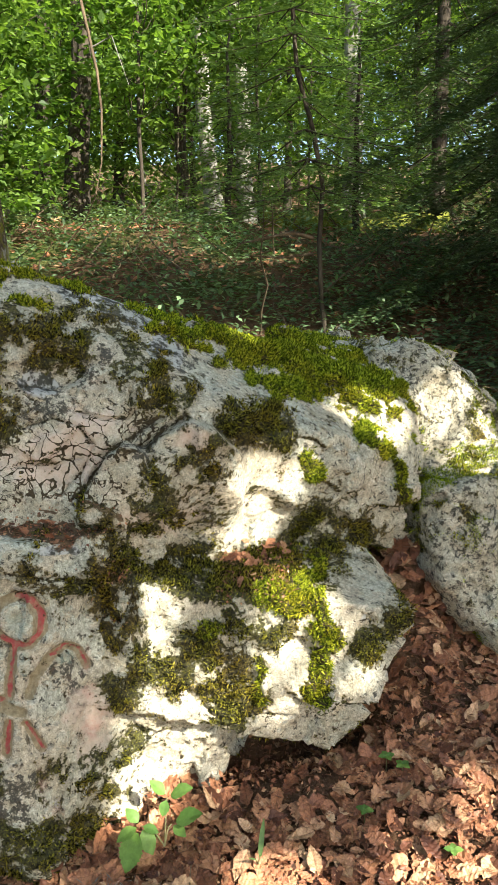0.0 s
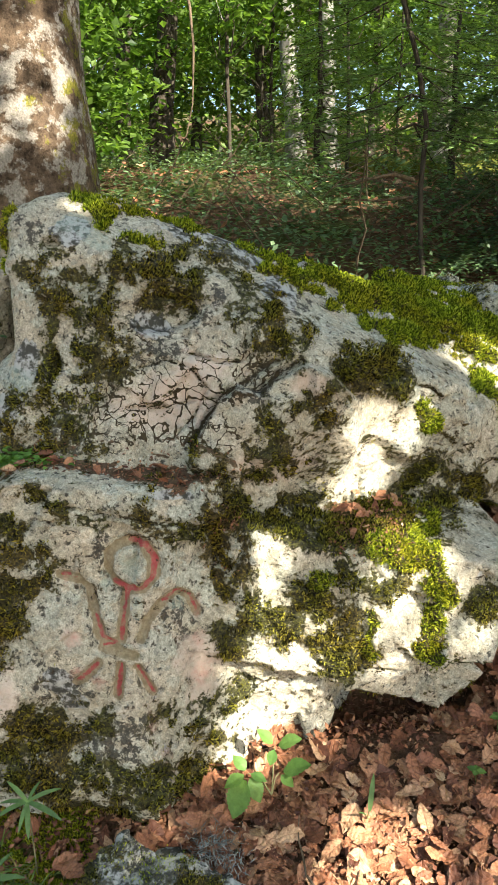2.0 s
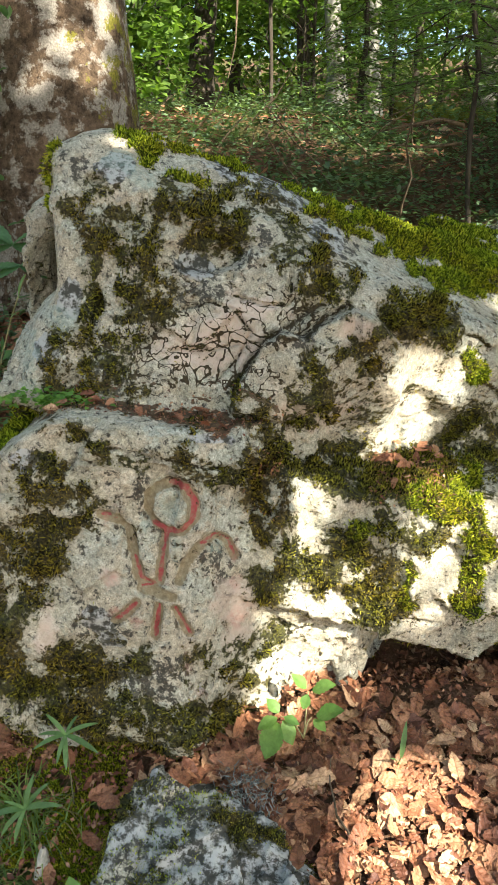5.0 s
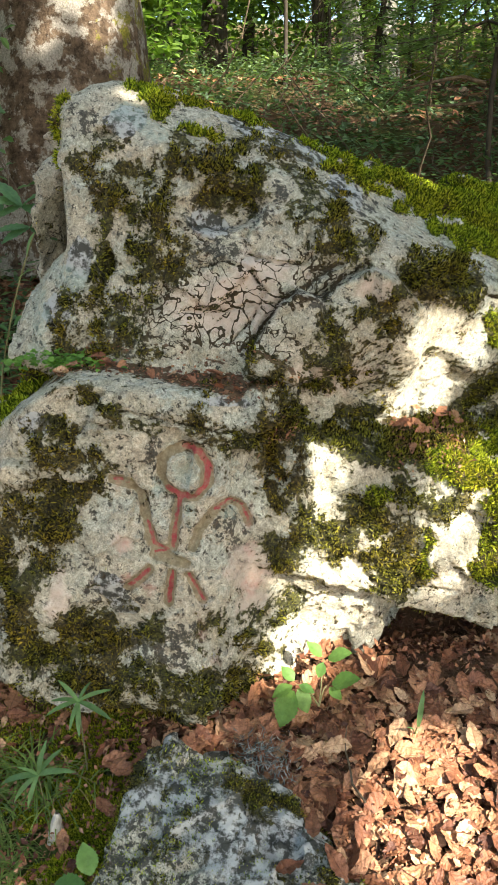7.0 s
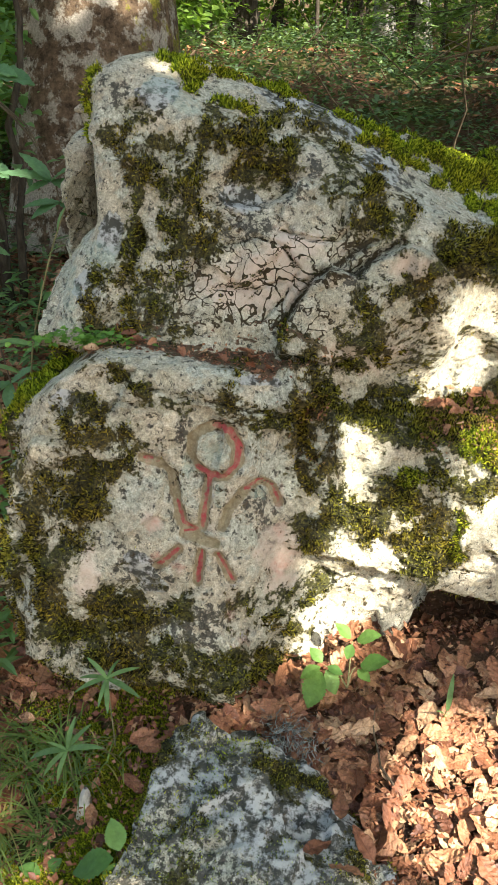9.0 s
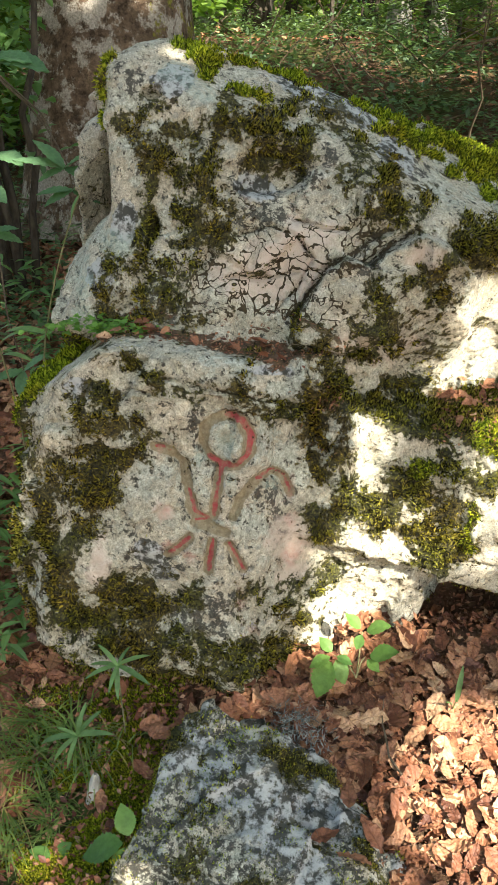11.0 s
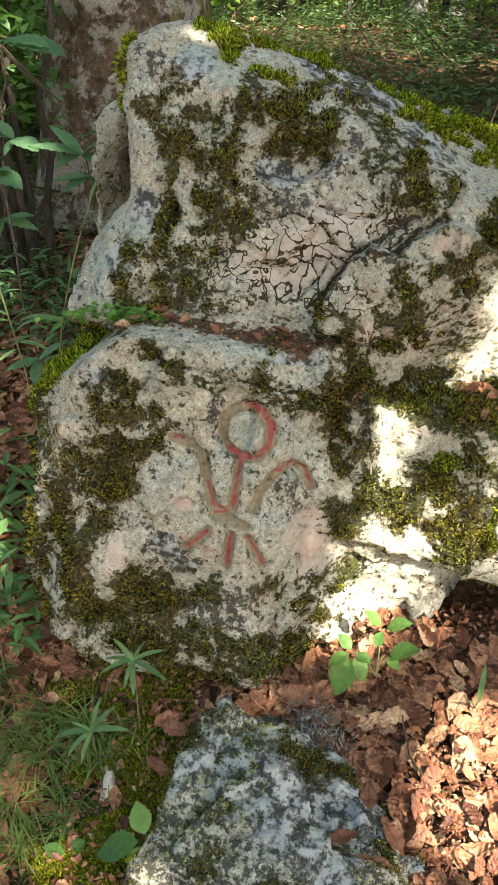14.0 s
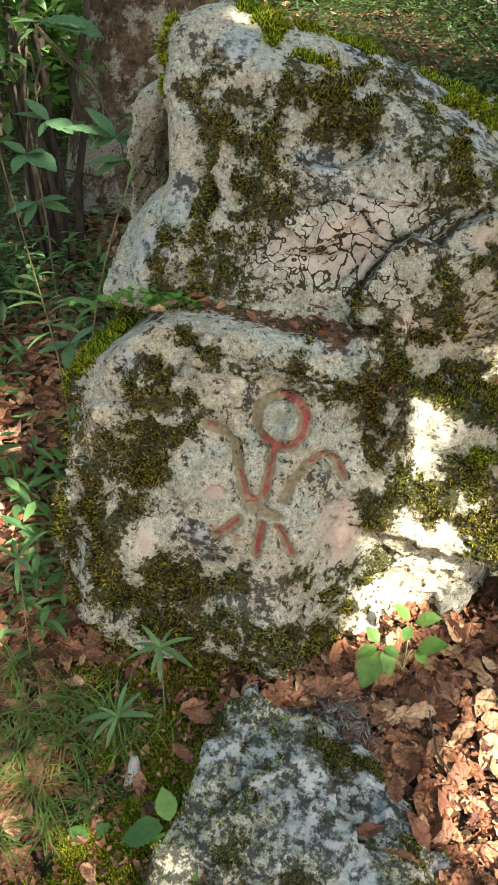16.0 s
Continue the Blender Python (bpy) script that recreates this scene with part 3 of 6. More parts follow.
MOSS_SLAB = [
    (-0.816, 0.74, -0.794, 0.713, 0.014), (-0.768, 0.817, -0.726, 0.785, 0.006), (-0.726, 0.785, -0.66, 0.766, 0.007),
    (-0.66, 0.766, -0.577, 0.749, 0.007), (-0.502, 0.799, -0.505, 0.751, 0.011), (-0.458, 0.72, -0.438, 0.699, 0.013),
    (-0.864, 0.688, -0.811, 0.671, 0.026), (-0.789, 0.669, -0.744, 0.675, 0.012), (-0.865, 0.589, -0.782, 0.584, 0.016),
    (-0.76, 0.607, -0.712, 0.625, 0.009), (-0.914, 0.551, -0.821, 0.533, 0.035), (-0.844, 0.491, -0.806, 0.508, 0.024),
    (-0.85, 0.437, -0.871, 0.402, 0.016), (-0.955, 0.39, -0.909, 0.336, 0.03), (-0.919, 0.28, -0.899, 0.176, 0.037),
    (-0.87, 0.202, -0.818, 0.19, 0.026), (-0.945, 0.495, -0.931, 0.446, 0.019)]
MOSS_FOOT = [
    (-0.785, 0.253, -0.698, 0.236, 0.033), (-0.738, 0.192, -0.687, 0.146, 0.036), (-0.801, 0.124, -0.698, 0.113, 0.034),
    (-0.659, 0.235, -0.604, 0.265, 0.012), (-0.637, 0.168, -0.614, 0.119, 0.025), (-0.559, 0.13, -0.477, 0.085, 0.02),
    (-0.481, 0.246, -0.47, 0.252, 0.011), (-0.442, 0.225, -0.39, 0.197, 0.013), (-0.38, 0.247, -0.364, 0.244, 0.013),
    (-0.427, 0.082, -0.389, 0.058, 0.027), (-0.559, 0.085, -0.413, 0.021, 0.015), (-0.668, 0.318, -0.661, 0.317, 0.008),
    (-0.389, 0.167, -0.352, 0.119, 0.013)]
MOSS_EAST = [
    (-0.54, 1.24, -0.45, 1.225, 0.018), (-0.031, 1.046, 0.059, 1.064, 0.033), (0.149, 0.722, 0.197, 0.758, 0.037), (0.291, 0.702, 0.351, 0.67, 0.035),
    (0.202, 0.646, 0.273, 0.651, 0.022), (0.061, 0.649, 0.123, 0.642, 0.025), (-0.017, 0.647, -0.001, 0.644, 0.02),
    (0.32, 0.444, 0.366, 0.486, 0.029), (0.387, 0.507, 0.437, 0.522, 0.021), (-0.031, 0.441, -0.016, 0.352, 0.025),
    (-0.045, 0.568, -0.016, 0.538, 0.021), (0.116, 0.54, 0.057, 0.514, 0.018), (-0.242, 1.156, -0.227, 1.13, 0.014)]
LUSH_CREST = [
    (-0.756, 1.479, -0.654, 1.44, 0.02), (-0.656, 1.451, -0.589, 1.442, 0.014), (-0.573, 1.431, -0.49, 1.412, 0.012),
    (-0.489, 1.41, -0.435, 1.396, 0.009), (-0.613, 1.379, -0.545, 1.366, 0.013), (-0.545, 1.362, -0.526, 1.342, 0.014),
    (-0.704, 1.432, -0.662, 1.411, 0.018), (-0.346, 1.36, -0.235, 1.313, 0.011), (-0.238, 1.32, -0.207, 1.311, 0.015),
    (-0.26, 1.303, -0.161, 1.278, 0.023), (-0.147, 1.292, -0.05, 1.262, 0.028), (-0.049, 1.271, 0.109, 1.258, 0.042),
    (0.104, 1.232, 0.17, 1.226, 0.034), (-0.159, 1.251, -0.114, 1.237, 0.014), (-0.085, 1.205, 0.005, 1.177, 0.014),
    (0.004, 1.158, 0.1, 1.127, 0.017), (0.119, 1.16, 0.152, 1.157, 0.012)]
LUSH_EAST = [
    (-0.019, 1.228, 0.151, 1.21, 0.048), (0.146, 1.179, 0.293, 1.142, 0.041), (0.293, 1.142, 0.448, 1.102, 0.038),
    (0.322, 1.077, 0.391, 1.044, 0.029), (0.063, 1.137, 0.212, 1.097, 0.031), (0.343, 0.991, 0.435, 0.917, 0.03),
    (0.473, 0.876, 0.475, 0.783, 0.025), (0.164, 0.934, 0.189, 0.893, 0.029), (0.042, 0.621, 0.176, 0.577, 0.033),
    (0.122, 0.633, 0.192, 0.629, 0.021), (0.176, 0.53, 0.225, 0.483, 0.031), (0.194, 0.432, 0.178, 0.335, 0.03), (0.035, 0.459, 0.028, 0.339, 0.015),
    (-0.116, 0.566, -0.088, 0.557, 0.021), (-0.97, 0.79, -1.05, 0.66, 0.032), (-0.90, 1.44, -0.915, 1.36, 0.018), (-0.93, 1.31, -0.95, 1.27, 0.016)]
PEPPER = [
    (-0.734, 0.35, -0.655, 0.343, 0.03), (-0.645, 0.237, -0.513, 0.238, 0.034), (-0.601, 0.189, -0.536, 0.187, 0.028),
    (-0.454, 0.504, -0.395, 0.379, 0.022), (-0.748, 0.438, -0.745, 0.427, 0.009), (-0.6, 0.691, -0.585, 0.609, 0.011),
    # the second row here puts the shade of a deep hollow into the specks
    (-0.735, 0.914, -0.69, 0.892, 0.024), (-0.559, 1.2, -0.505, 1.156, 0.025), (-0.583, 1.092, -0.469, 1.106, 0.016),
    (-0.432, 1.199, -0.398, 1.18, 0.019), (-0.273, 1.022, -0.257, 1.002, 0.013), (-0.117, 0.831, -0.107, 0.788, 0.013),
    (-0.381, 1.259, -0.37, 1.239, 0.012), (-0.198, 1.226, -0.167, 1.203, 0.022), (-0.855, 1.408, -0.825, 1.389, 0.013),
    (-0.831, 1.364, -0.813, 1.364, 0.007), (-0.789, 1.205, -0.781, 1.196, 0.011), (-0.779, 1.062, -0.772, 1.038, 0.01)]
GREY = [
    (-0.399, 1.358, 0.195, 0.041, -24), (-0.228, 1.243, 0.072, 0.044, -30), (-0.531, 1.166, 0.068, 0.031, -15), (-0.742, 1.391, 0.066, 0.044, 0),
    (-0.83, 1.091, 0.053, 0.063, 0), (-0.88, 0.973, 0.064, 0.042, 0), (-0.864, 0.744, 0.044, 0.036, 0), (-0.698, 0.368, 0.056, 0.047, 0),
    (-0.671, 0.318, 0.056, 0.038, 0), (-0.442, 0.796, 0.078, 0.012, -10)]
PINK = [
    (-0.468, 0.993, 0.191, 0.121, 0), (-0.126, 1.032, 0.081, 0.051, 0), (-0.396, 1.07, 0.121, 0.061, 0), (-0.392, 0.371, 0.086, 0.105, 0),
    # first row here: pale pink chip, the light on it put into the colour
    (-0.82, 0.335, 0.04, 0.085, 0), (-0.671, 0.477, 0.036, 0.045, 0), (-0.387, 0.265, 0.069, 0.059, 0), (-0.225, 0.829, 0.133, 0.089, 0)]
CRACKED = [
    (-0.477, 0.984, 0.191, 0.13, 0), (-0.64, 0.951, 0.161, 0.091, 0), (-0.318, 1.064, 0.12, 0.06, 0), (-0.344, 0.926, 0.05, 0.059, 0)]
# faded red wash; beside the right arm it also paints a pink lit area
WASH = [
    (-0.399, 0.503, 0.024, 0.056, 0), (-0.391, 0.431, 0.023, 0.038, 0), (-0.39, 0.33, 0.039, 0.058, 0), (-0.667, 0.472, 0.024, 0.04, 0),
    (-0.658, 0.397, 0.024, 0.037, -40), (-0.496, 0.246, 0.017, 0.057, 0), (-0.475, 0.148, 0.044, 0.024, 0), (-0.441, 0.1, 0.07, 0.024, 0),
    (-0.687, 0.607, 0.019, 0.023, 0), (-0.616, 0.366, 0.037, 0.024, -30)]
# bluish-green tint; rows above z 0.9 put cool skylight into the colour
TEAL = [
    (-0.539, 0.648, 0.04, 0.044, 0), (-0.577, 0.441, 0.055, 0.016, 8), (-0.594, 0.62, 0.023, 0.053, 0), (-0.432, 0.529, 0.036, 0.024, 0),
    (-0.522, 0.539, 0.016, 0.045, 0), (-0.683, 1.374, 0.065, 0.033, -30), (-0.743, 1.412, 0.056, 0.033, 0), (-0.849, 1.033, 0.063, 0.053, 0),
    (-0.936, 0.929, 0.043, 0.097, 0)]
RING = [
    (-0.539, 0.701), (-0.503, 0.691), (-0.484, 0.655), (-0.488, 0.614), (-0.512, 0.587), (-0.545, 0.583), (-0.576, 0.599), (-0.59, 0.634),
    (-0.584, 0.675), (-0.563, 0.694), (-0.539, 0.701)]
STEM = [
    (-0.548, 0.583), (-0.555, 0.528), (-0.562, 0.463)]
ARM_A = [
    (-0.699, 0.619), (-0.661, 0.615), (-0.631, 0.583), (-0.619, 0.519), (-0.604, 0.469), (-0.573, 0.455)]
ARM_B = [
    (-0.517, 0.461), (-0.503, 0.502), (-0.474, 0.542), (-0.443, 0.558), (-0.417, 0.535), (-0.402, 0.493)]
BAR = [
    (-0.601, 0.449), (-0.531, 0.425)]
LEG_A = [
    (-0.611, 0.413), (-0.635, 0.389), (-0.661, 0.368)]
LEG_B = [
    (-0.561, 0.403), (-0.573, 0.321)]
LEG_C = [
    (-0.525, 0.396), (-0.494, 0.326)]
GAPS = [
    [(-0.418, 0.874), (-0.399, 0.932), (-0.377, 0.965), (-0.352, 1.006), (-0.315, 1.026), (-0.261, 1.065), (-0.221, 1.086)],
    [(-0.314, 1.018), (-0.257, 1.016), (-0.218, 1.054), (-0.16, 1.089)],
    # lower edge of the overhang: its shade drawn as a dark crack
    [(-0.242, 0.694), (-0.173, 0.671), (-0.106, 0.66), (-0.019, 0.654), (0.04, 0.655)],
    [(-0.287, 0.667), (-0.288, 0.587), (-0.278, 0.5)]]
CRACKS = [
    [(-0.552, 1.064), (-0.487, 1.086), (-0.435, 1.068), (-0.392, 1.024), (-0.416, 0.958), (-0.462, 0.914)],
    [(-0.58, 0.981), (-0.505, 0.971), (-0.428, 0.994), (-0.351, 1.0)],
    [(-0.438, 1.105), (-0.368, 1.08), (-0.31, 1.082), (-0.275, 1.11)],
    [(-0.74, 0.795), (-0.639, 0.78), (-0.579, 0.761), (-0.503, 0.749), (-0.408, 0.721)],
    [(-0.376, 0.602), (-0.287, 0.603), (-0.261, 0.554), (-0.27, 0.47)],
    [(-0.826, 0.687), (-0.748, 0.752), (-0.698, 0.743)],
    # runs along the lower edge of the overhang
    [(-0.245, 0.691), (-0.121, 0.66), (-0.004, 0.656), (0.126, 0.639)],
    [(0.111, 1.005), (0.185, 0.989), (0.22, 0.951)],
    [(-0.118, 0.349), (-0.076, 0.303), (-0.002, 0.305), (0.118, 0.279)]]
# swellings and hollows: x, z, half width, half height, turn, height
BULGES = [(-0.45, 0.76, 0.16, 0.05, -6, 0.012), (-0.86, 0.33, 0.09, 0.10, 0, 0.020),
          (-0.905, 0.628, 0.05, 0.045, 0, 0.030), (-0.50, 1.21, 0.11, 0.065, 10, -0.042), (-0.76, 1.075, 0.016, 0.04, 0, -0.05), (-0.785, 1.365, 0.028, 0.016, 0, -0.03),
          (-0.19, 1.215, 0.03, 0.025, 0, -0.03), (-0.40, 1.27, 0.03, 0.03, 0, -0.018), (-0.29, 0.60, 0.05, 0.12, 0, 0.020), (0.02, 0.78, 0.10, 0.10, 0, -0.018),
          (0.20, 0.86, 0.16, 0.10, 10, 0.030), (-0.35, 0.62, 0.02, 0.10, 0, -0.02), (0.09, 0.40, 0.10, 0.10, 0, 0.012), (0.27, 0.60, 0.08, 0.04, 0, 0.02)]
PAINTED = [(RING[:7], 0.0081), (STEM, 0.0068), (ARM_A[3:], 0.0050), (LEG_A, 0.0062), (LEG_B, 0.0068), (LEG_C, 0.0050), (ARM_B[2:], 0.0043), (BAR[:1] + ARM_A[-1:], 0.0050), (ARM_A[:2], 0.0037)]


# faces worn smooth: x, z, half width, half height
SMOOTH = [(0.02, 0.86, 0.24, 0.17), (-0.90, 1.08, 0.14, 0.28), (-0.78, 1.38, 0.17, 0.14), (-0.42, 0.42, 0.22, 0.26)]
PLATE_A = [(-0.43, 0.85), (-0.40, 0.93), (-0.377, 0.965), (-0.352, 1.006), (-0.315, 1.026), (-0.26, 1.02), (-0.218, 1.054), (-0.16, 1.088), (-0.10, 1.075), (-0.05, 1.02), (0.0, 0.95)]
PLATE_B = [(-0.33, 1.03), (-0.261, 1.066), (-0.221, 1.087), (-0.17, 1.11)]


def patches(p, rows):
    out = np.zeros(len(p), np.float32)
    for row in rows:
        out = np.maximum(out, spot(p, *row))
    return out


def strokes(p, rows):
    """How deep inside the nearest stroke, in metres; negative outside."""
    q = p[:, [0, 2]]
    out = np.full(len(p), -9.0, np.float32)
    for ax, az, bx, bz, r in rows:
        a, d = np.array([ax, az]), np.array([bx - ax, bz - az])
        t = np.clip(((q - a) @ d) / max(d @ d, 1e-9), 0, 1)
        out = np.maximum(out, r - np.linalg.norm(q - a - t[:, None] * d, axis=1))
    return out


def moss_depth(p):
    """Depths inside the dull moss and the bright moss, with uneven rims."""
    rag = 0.024 * fbm(p, 18, 4, 60, 0.62) + 0.010 * fbm(p, 75, 2, 61)
    dull = np.maximum.reduce([strokes(p, rows) for rows in (MOSS_CROWN, MOSS_NOSE, MOSS_BELLY, MOSS_SEAM, MOSS_SLAB, MOSS_FOOT, MOSS_EAST)])
    lush = np.maximum(strokes(p, LUSH_CREST), strokes(p, LUSH_EAST))
    east = 0.010 * step(-0.33, -0.27, p[:, 0]) * step(0.72, 0.66, p[:, 2])
    west = 0.008 * step(-0.66, -0.74, p[:, 0]) * step(0.80, 0.72, p[:, 2])
    return dull + rag + 0.003 + east + west, lush + rag + 0.5 * east


def grooves(p):
    d = np.full(len(p), 9.0, np.float32)
    for pts in (RING, STEM, ARM_A, ARM_B, BAR, LEG_A, LEG_B, LEG_C):
        d = np.minimum(d, line_dist(p, pts))
    return d + 0.004 * fbm(p, 30, 2, 3)


def crack_dist(p):
    d = np.full(len(p), 9.0, np.float32)
    q = p + 0.012 * np.stack([fbm(p, 12, 3, 91), 0 * p[:, 0], fbm(p, 12, 3, 92)], 1)
    for lines, thin in ((GAPS, 0.6), (CRACKS, 1.7)):
        for pts in lines:
            d = np.minimum(d, line_dist(q, pts) * thin)
    return d


def carving(p, n):
    """Grooves of the figure, cracks, swellings and moss cushions, in metres outwards."""
    facing = step(0.1, -0.3, n[:, 1])
    out = np.zeros(len(p), np.float32)
    for x, z, rx, rz, turn, high in BULGES:
        out += high * step(0.0, 0.45, spot(p, x, z, rx, rz, turn))
    # the raised plate beyond the great crack, and the thin one above it
    for line, high, deep in ((PLATE_A, 0.056, 0.26), (PLATE_B, 0.022, 0.05)):
        lx, lz = np.array(line).T
        s = (np.interp(p[:, 0], lx, lz) + 0.012 * fbm(p, 14, 3, 77) - p[:, 2]) * 0.75
        out += high * step(0.0, 0.014, s) * step(deep, deep * 0.3, s) * step(lx[0], lx[0] + 0.02, p[:, 0]) * step(lx[-1], lx[-1] - 0.06, p[:, 0])
    out -= 0.015 * step(0.016, 0.008, grooves(p))
    out -= 0.016 * step(0.009, 0.002, crack_dist(p))
    out *= facing * step(0.8, 0.5, n[:, 2])
    dull, lush = moss_depth(p)
    out += 0.008 * step(0.0, 0.02, dull) * (0.6 + 0.9 * fbm(p, 38, 2, 43))
    out += 0.026 * step(-0.002, 0.026, lush) * (0.65 + 1.3 * fbm(p, 16, 3, 40))
    return out


def stone_fields(v, n):
    """What grows, lies or is painted on the stone, with some painted light and shade: soft fields, 0 to 1; distances in
    units of 3 cm.
    """
    facing = step(0.25, -0.1, n[:, 1])
    ragged = 0.75 * fbm(v, 15, 4, 60, 0.6) + 0.25 * fbm(v, 60, 2, 61)
    dull, bright = moss_depth(v)
    lush = step(0.0, 0.012, bright)
    back = step(2.42, 2.52, v[:, 1]) * step(0.3, 0.6, n[:, 2]) * step(-0.55, -0.35, v[:, 0])
    lush = np.maximum(lush, back * step(-0.15, 0.05, ragged))
    # moss along the slab's foot, strengthened to paint the shadow gap there too
    low = step(0.20, -0.02, v[:, 2]) * 0.66 * step(-0.33, -0.42, v[:, 0])
    side = step(0.20, 0.03, np.abs(v[:, 0] + 1.08)) * step(0.80, 0.6, v[:, 2]) * 0.55
    # downward faces take some of the same dark colour
    under = step(-0.35, -0.7, n[:, 2]) * 0.45
    mossp = np.clip(0.50 + dull / 0.075, 0.0, 0.78)
    mossp = np.maximum.reduce([mossp, low + 0.3 * ragged, side + 0.4 * ragged, under])
    moss = step(0.44, 0.85, mossp + 0.55 * ragged + 0.4 * fbm(v, 45, 2, 66))
    gr = grooves(v)
    red = np.zeros(len(v))
    for pts, wd in PAINTED:
        red = np.maximum(red, step(wd * 1.25, wd * 0.2, line_dist(v, pts)))
    soft = 0.5 * ragged
    groove = step(0.016, 0.008, gr)
    grey = step(0.1, 0.4, patches(v, GREY) + soft)
    pink = step(0.05, 0.7, patches(v, PINK) + 1.2 * soft) * 0.75
    wash = step(0.02, 0.8, patches(v, WASH) + 1.3 * soft) * 0.6
    teal = step(0.1, 0.5, patches(v, TEAL) + soft) * 0.6 * (1 - 0.7 * groove)
    shelf = step(0.45, 0.7, n[:, 2]) * step(0.58, 0.64, v[:, 2]) * step(0.95, 0.88, v[:, 2])
    shelf = shelf * step(-0.90, -0.84, v[:, 0]) * np.where(v[:, 0] < -0.30, step(1.77, 1.83, v[:, 1] + 0.03 * ragged), step(0.17, 0.09, np.abs(v[:, 0] - 0.03)))
    cracked = step(0.05, 0.3, patches(v, CRACKED) + soft)
    keep = 1 - step(0.024, 0.014, gr) * 0.8
    return dict(grey=grey * facing, pink=pink * facing, red=red * facing, wash=wash * facing, teal=teal * facing, soil=shelf * (1 - lush),
                crackd=np.clip(crack_dist(v) / 0.03, 0, 1) * facing + (1 - facing), groove=groove * facing, rimd=np.clip(np.abs(gr - 0.014) / 0.03, 0, 1),
                pepper=step(-0.02, 0.015, strokes(v, PEPPER) + 0.02 * ragged), cracked=cracked * facing, mossp=np.maximum(mossp * keep, lush), moss=moss * keep + 1e-7, lush=lush * keep + 1e-7)



def stone_relief(p, seed, big=0.022, plain=0.0):
    """Uneven weathered limestone: bulges, chipped planes and pits."""
    a = big * fbm(p, 4.5, 2, seed) + 0.009 * fbm(p, 14, 4, seed + 3)
    chips = 0.24 * facets(p + 0.02 * fbm(p, 6, 2, seed + 1)[:, None], 8, seed + 4) + 0.17 * facets(p + 0.01 * fbm(p, 20, 2, seed + 2)[:, None], 24, seed + 6)
    pits = fbm(p, 40, 2, seed + 13)
    return a + chips * (1 - plain) - 0.005 * step(0.32, 0.5, pits)


def boulder_body(g):
    upper = faces_of(g, [
        front(1.912, 0.05, 0.30, -0.647, 0.951),
        front(2.016, 0.62, -0.30, -0.126, 0.936),
        front(2.089, 0.60, 1.57, -0.200, 1.214),
        (0.27, 0.12, 1.0, -0.60, 2.3, 1.435),
        (-0.55, -0.1, 0.9, -0.86, 2.1, 1.47),
        (-1.0, -0.25, -0.05, -0.90, 2.05, 1.30),
        (0.50, -0.25, 0.83, 0.34, 2.25, 0.94),
        (0.90, -0.35, 0.10, 0.40, 2.30, 0.88),
        (0.05, -0.15, -1.0, 0.0, 2.05, 0.655),
        (0, 1, 0.2, 0, 2.85, 1.0)], 0.035)
    skirt = faces_of(g, [
        front(1.905, -0.10, 0.42, -0.87, 0.93),
        (-0.85, -0.42, 0.42, -1.01, 2.07, 0.95),
        (-0.75, -0.1, 1.0, -0.93, 2.05, 1.075),
        (-1, -0.2, -0.25, -1.05, 2.08, 0.86),
        (1, 0, 0, -0.55, 2.1, 1.0), (0, 1, 0, 0, 2.5, 1.0), (-0.1, -0.25, -1, -0.95, 2.0, 0.80)], 0.04)
    column = faces_of(g, [
        (-1, -0.1, 0.12, -1.165, 2.5, 1.10), (0.3, -1, 0.15, -1.12, 2.40, 1.2), (-0.1, -0.2, 1, -1.08, 2.45, 1.315),
        (1, -0.2, -0.35, -1.08, 2.45, 1.22), (0, 1, 0, 0, 2.75, 1), (0, 0, -1, 0, 2, 0.4)], 0.06)
    slab = faces_of(g, [
        front(1.700, 0.13, 0.07, -0.60, 0.35),
        front(1.735, 1.00, 0.05, -0.478, 0.30),
        (0.10, -0.10, 1.0, -0.68, 1.76, 0.838),
        (-0.62, -0.10, 0.80, -0.93, 1.80, 0.765),
        (-0.60, -0.78, 0.10, -1.00, 1.725, 0.50),
        (-0.94, -0.30, 0.17, -1.06, 1.78, 0.44),
        (-0.90, -0.30, -0.35, -1.08, 1.79, 0.20),
        (-0.60, -0.30, -0.74, -1.00, 1.74, 0.075),
        (0.0, -0.62, -0.78, -0.65, 1.70, 0.02),
        (0, 0, -1, 0, 2, -0.14), (0, 1, 0, 0, 2.6, 1)], 0.03)
    right = faces_of(g, [
        front(1.885, 0.28, 0.05, -0.154, 0.40),
        (0.25, -0.20, 1.0, 0.10, 2.00, 0.615),
        (0.86, -0.15, -0.51, 0.365, 2.06, 0.36),
        (-0.28, -0.22, -0.93, 0.02, 1.96, 0.225),
        (0.95, 0.2, 0.3, 0.455, 2.1, 0.53),
        (-1, 0, 0, -0.55, 2.0, 0.4), (0, 1, 0, 0, 2.6, 0.4)], 0.025)
    foot = faces_of(g, [
        front(1.93, 0.25, -0.22, -0.22, 0.23), (1, -0.3, -0.4, -0.06, 2.0, 0.17),
        (-1, 0, 0, -0.6, 2, 0), (0, 0, 1, 0, 2, 0.45), (0, 0, -1, 0, 2, -0.1), (0, 1, 0, 0, 2.5, 0)], 0.03)
    rib = faces_of(g, [
        front(1.868, 0.35, 0.06, -0.28, 0.62), (0.35, -0.2, 1, -0.28, 1.9, 0.705), (1, -0.15, 0.35, -0.215, 1.93, 0.60),
        (-1, -0.35, 0, -0.33, 1.88, 0.6), (0, 0, -1, 0, 2, 0.40), (0, 1, 0, 0, 2.2, 0)], 0.02)
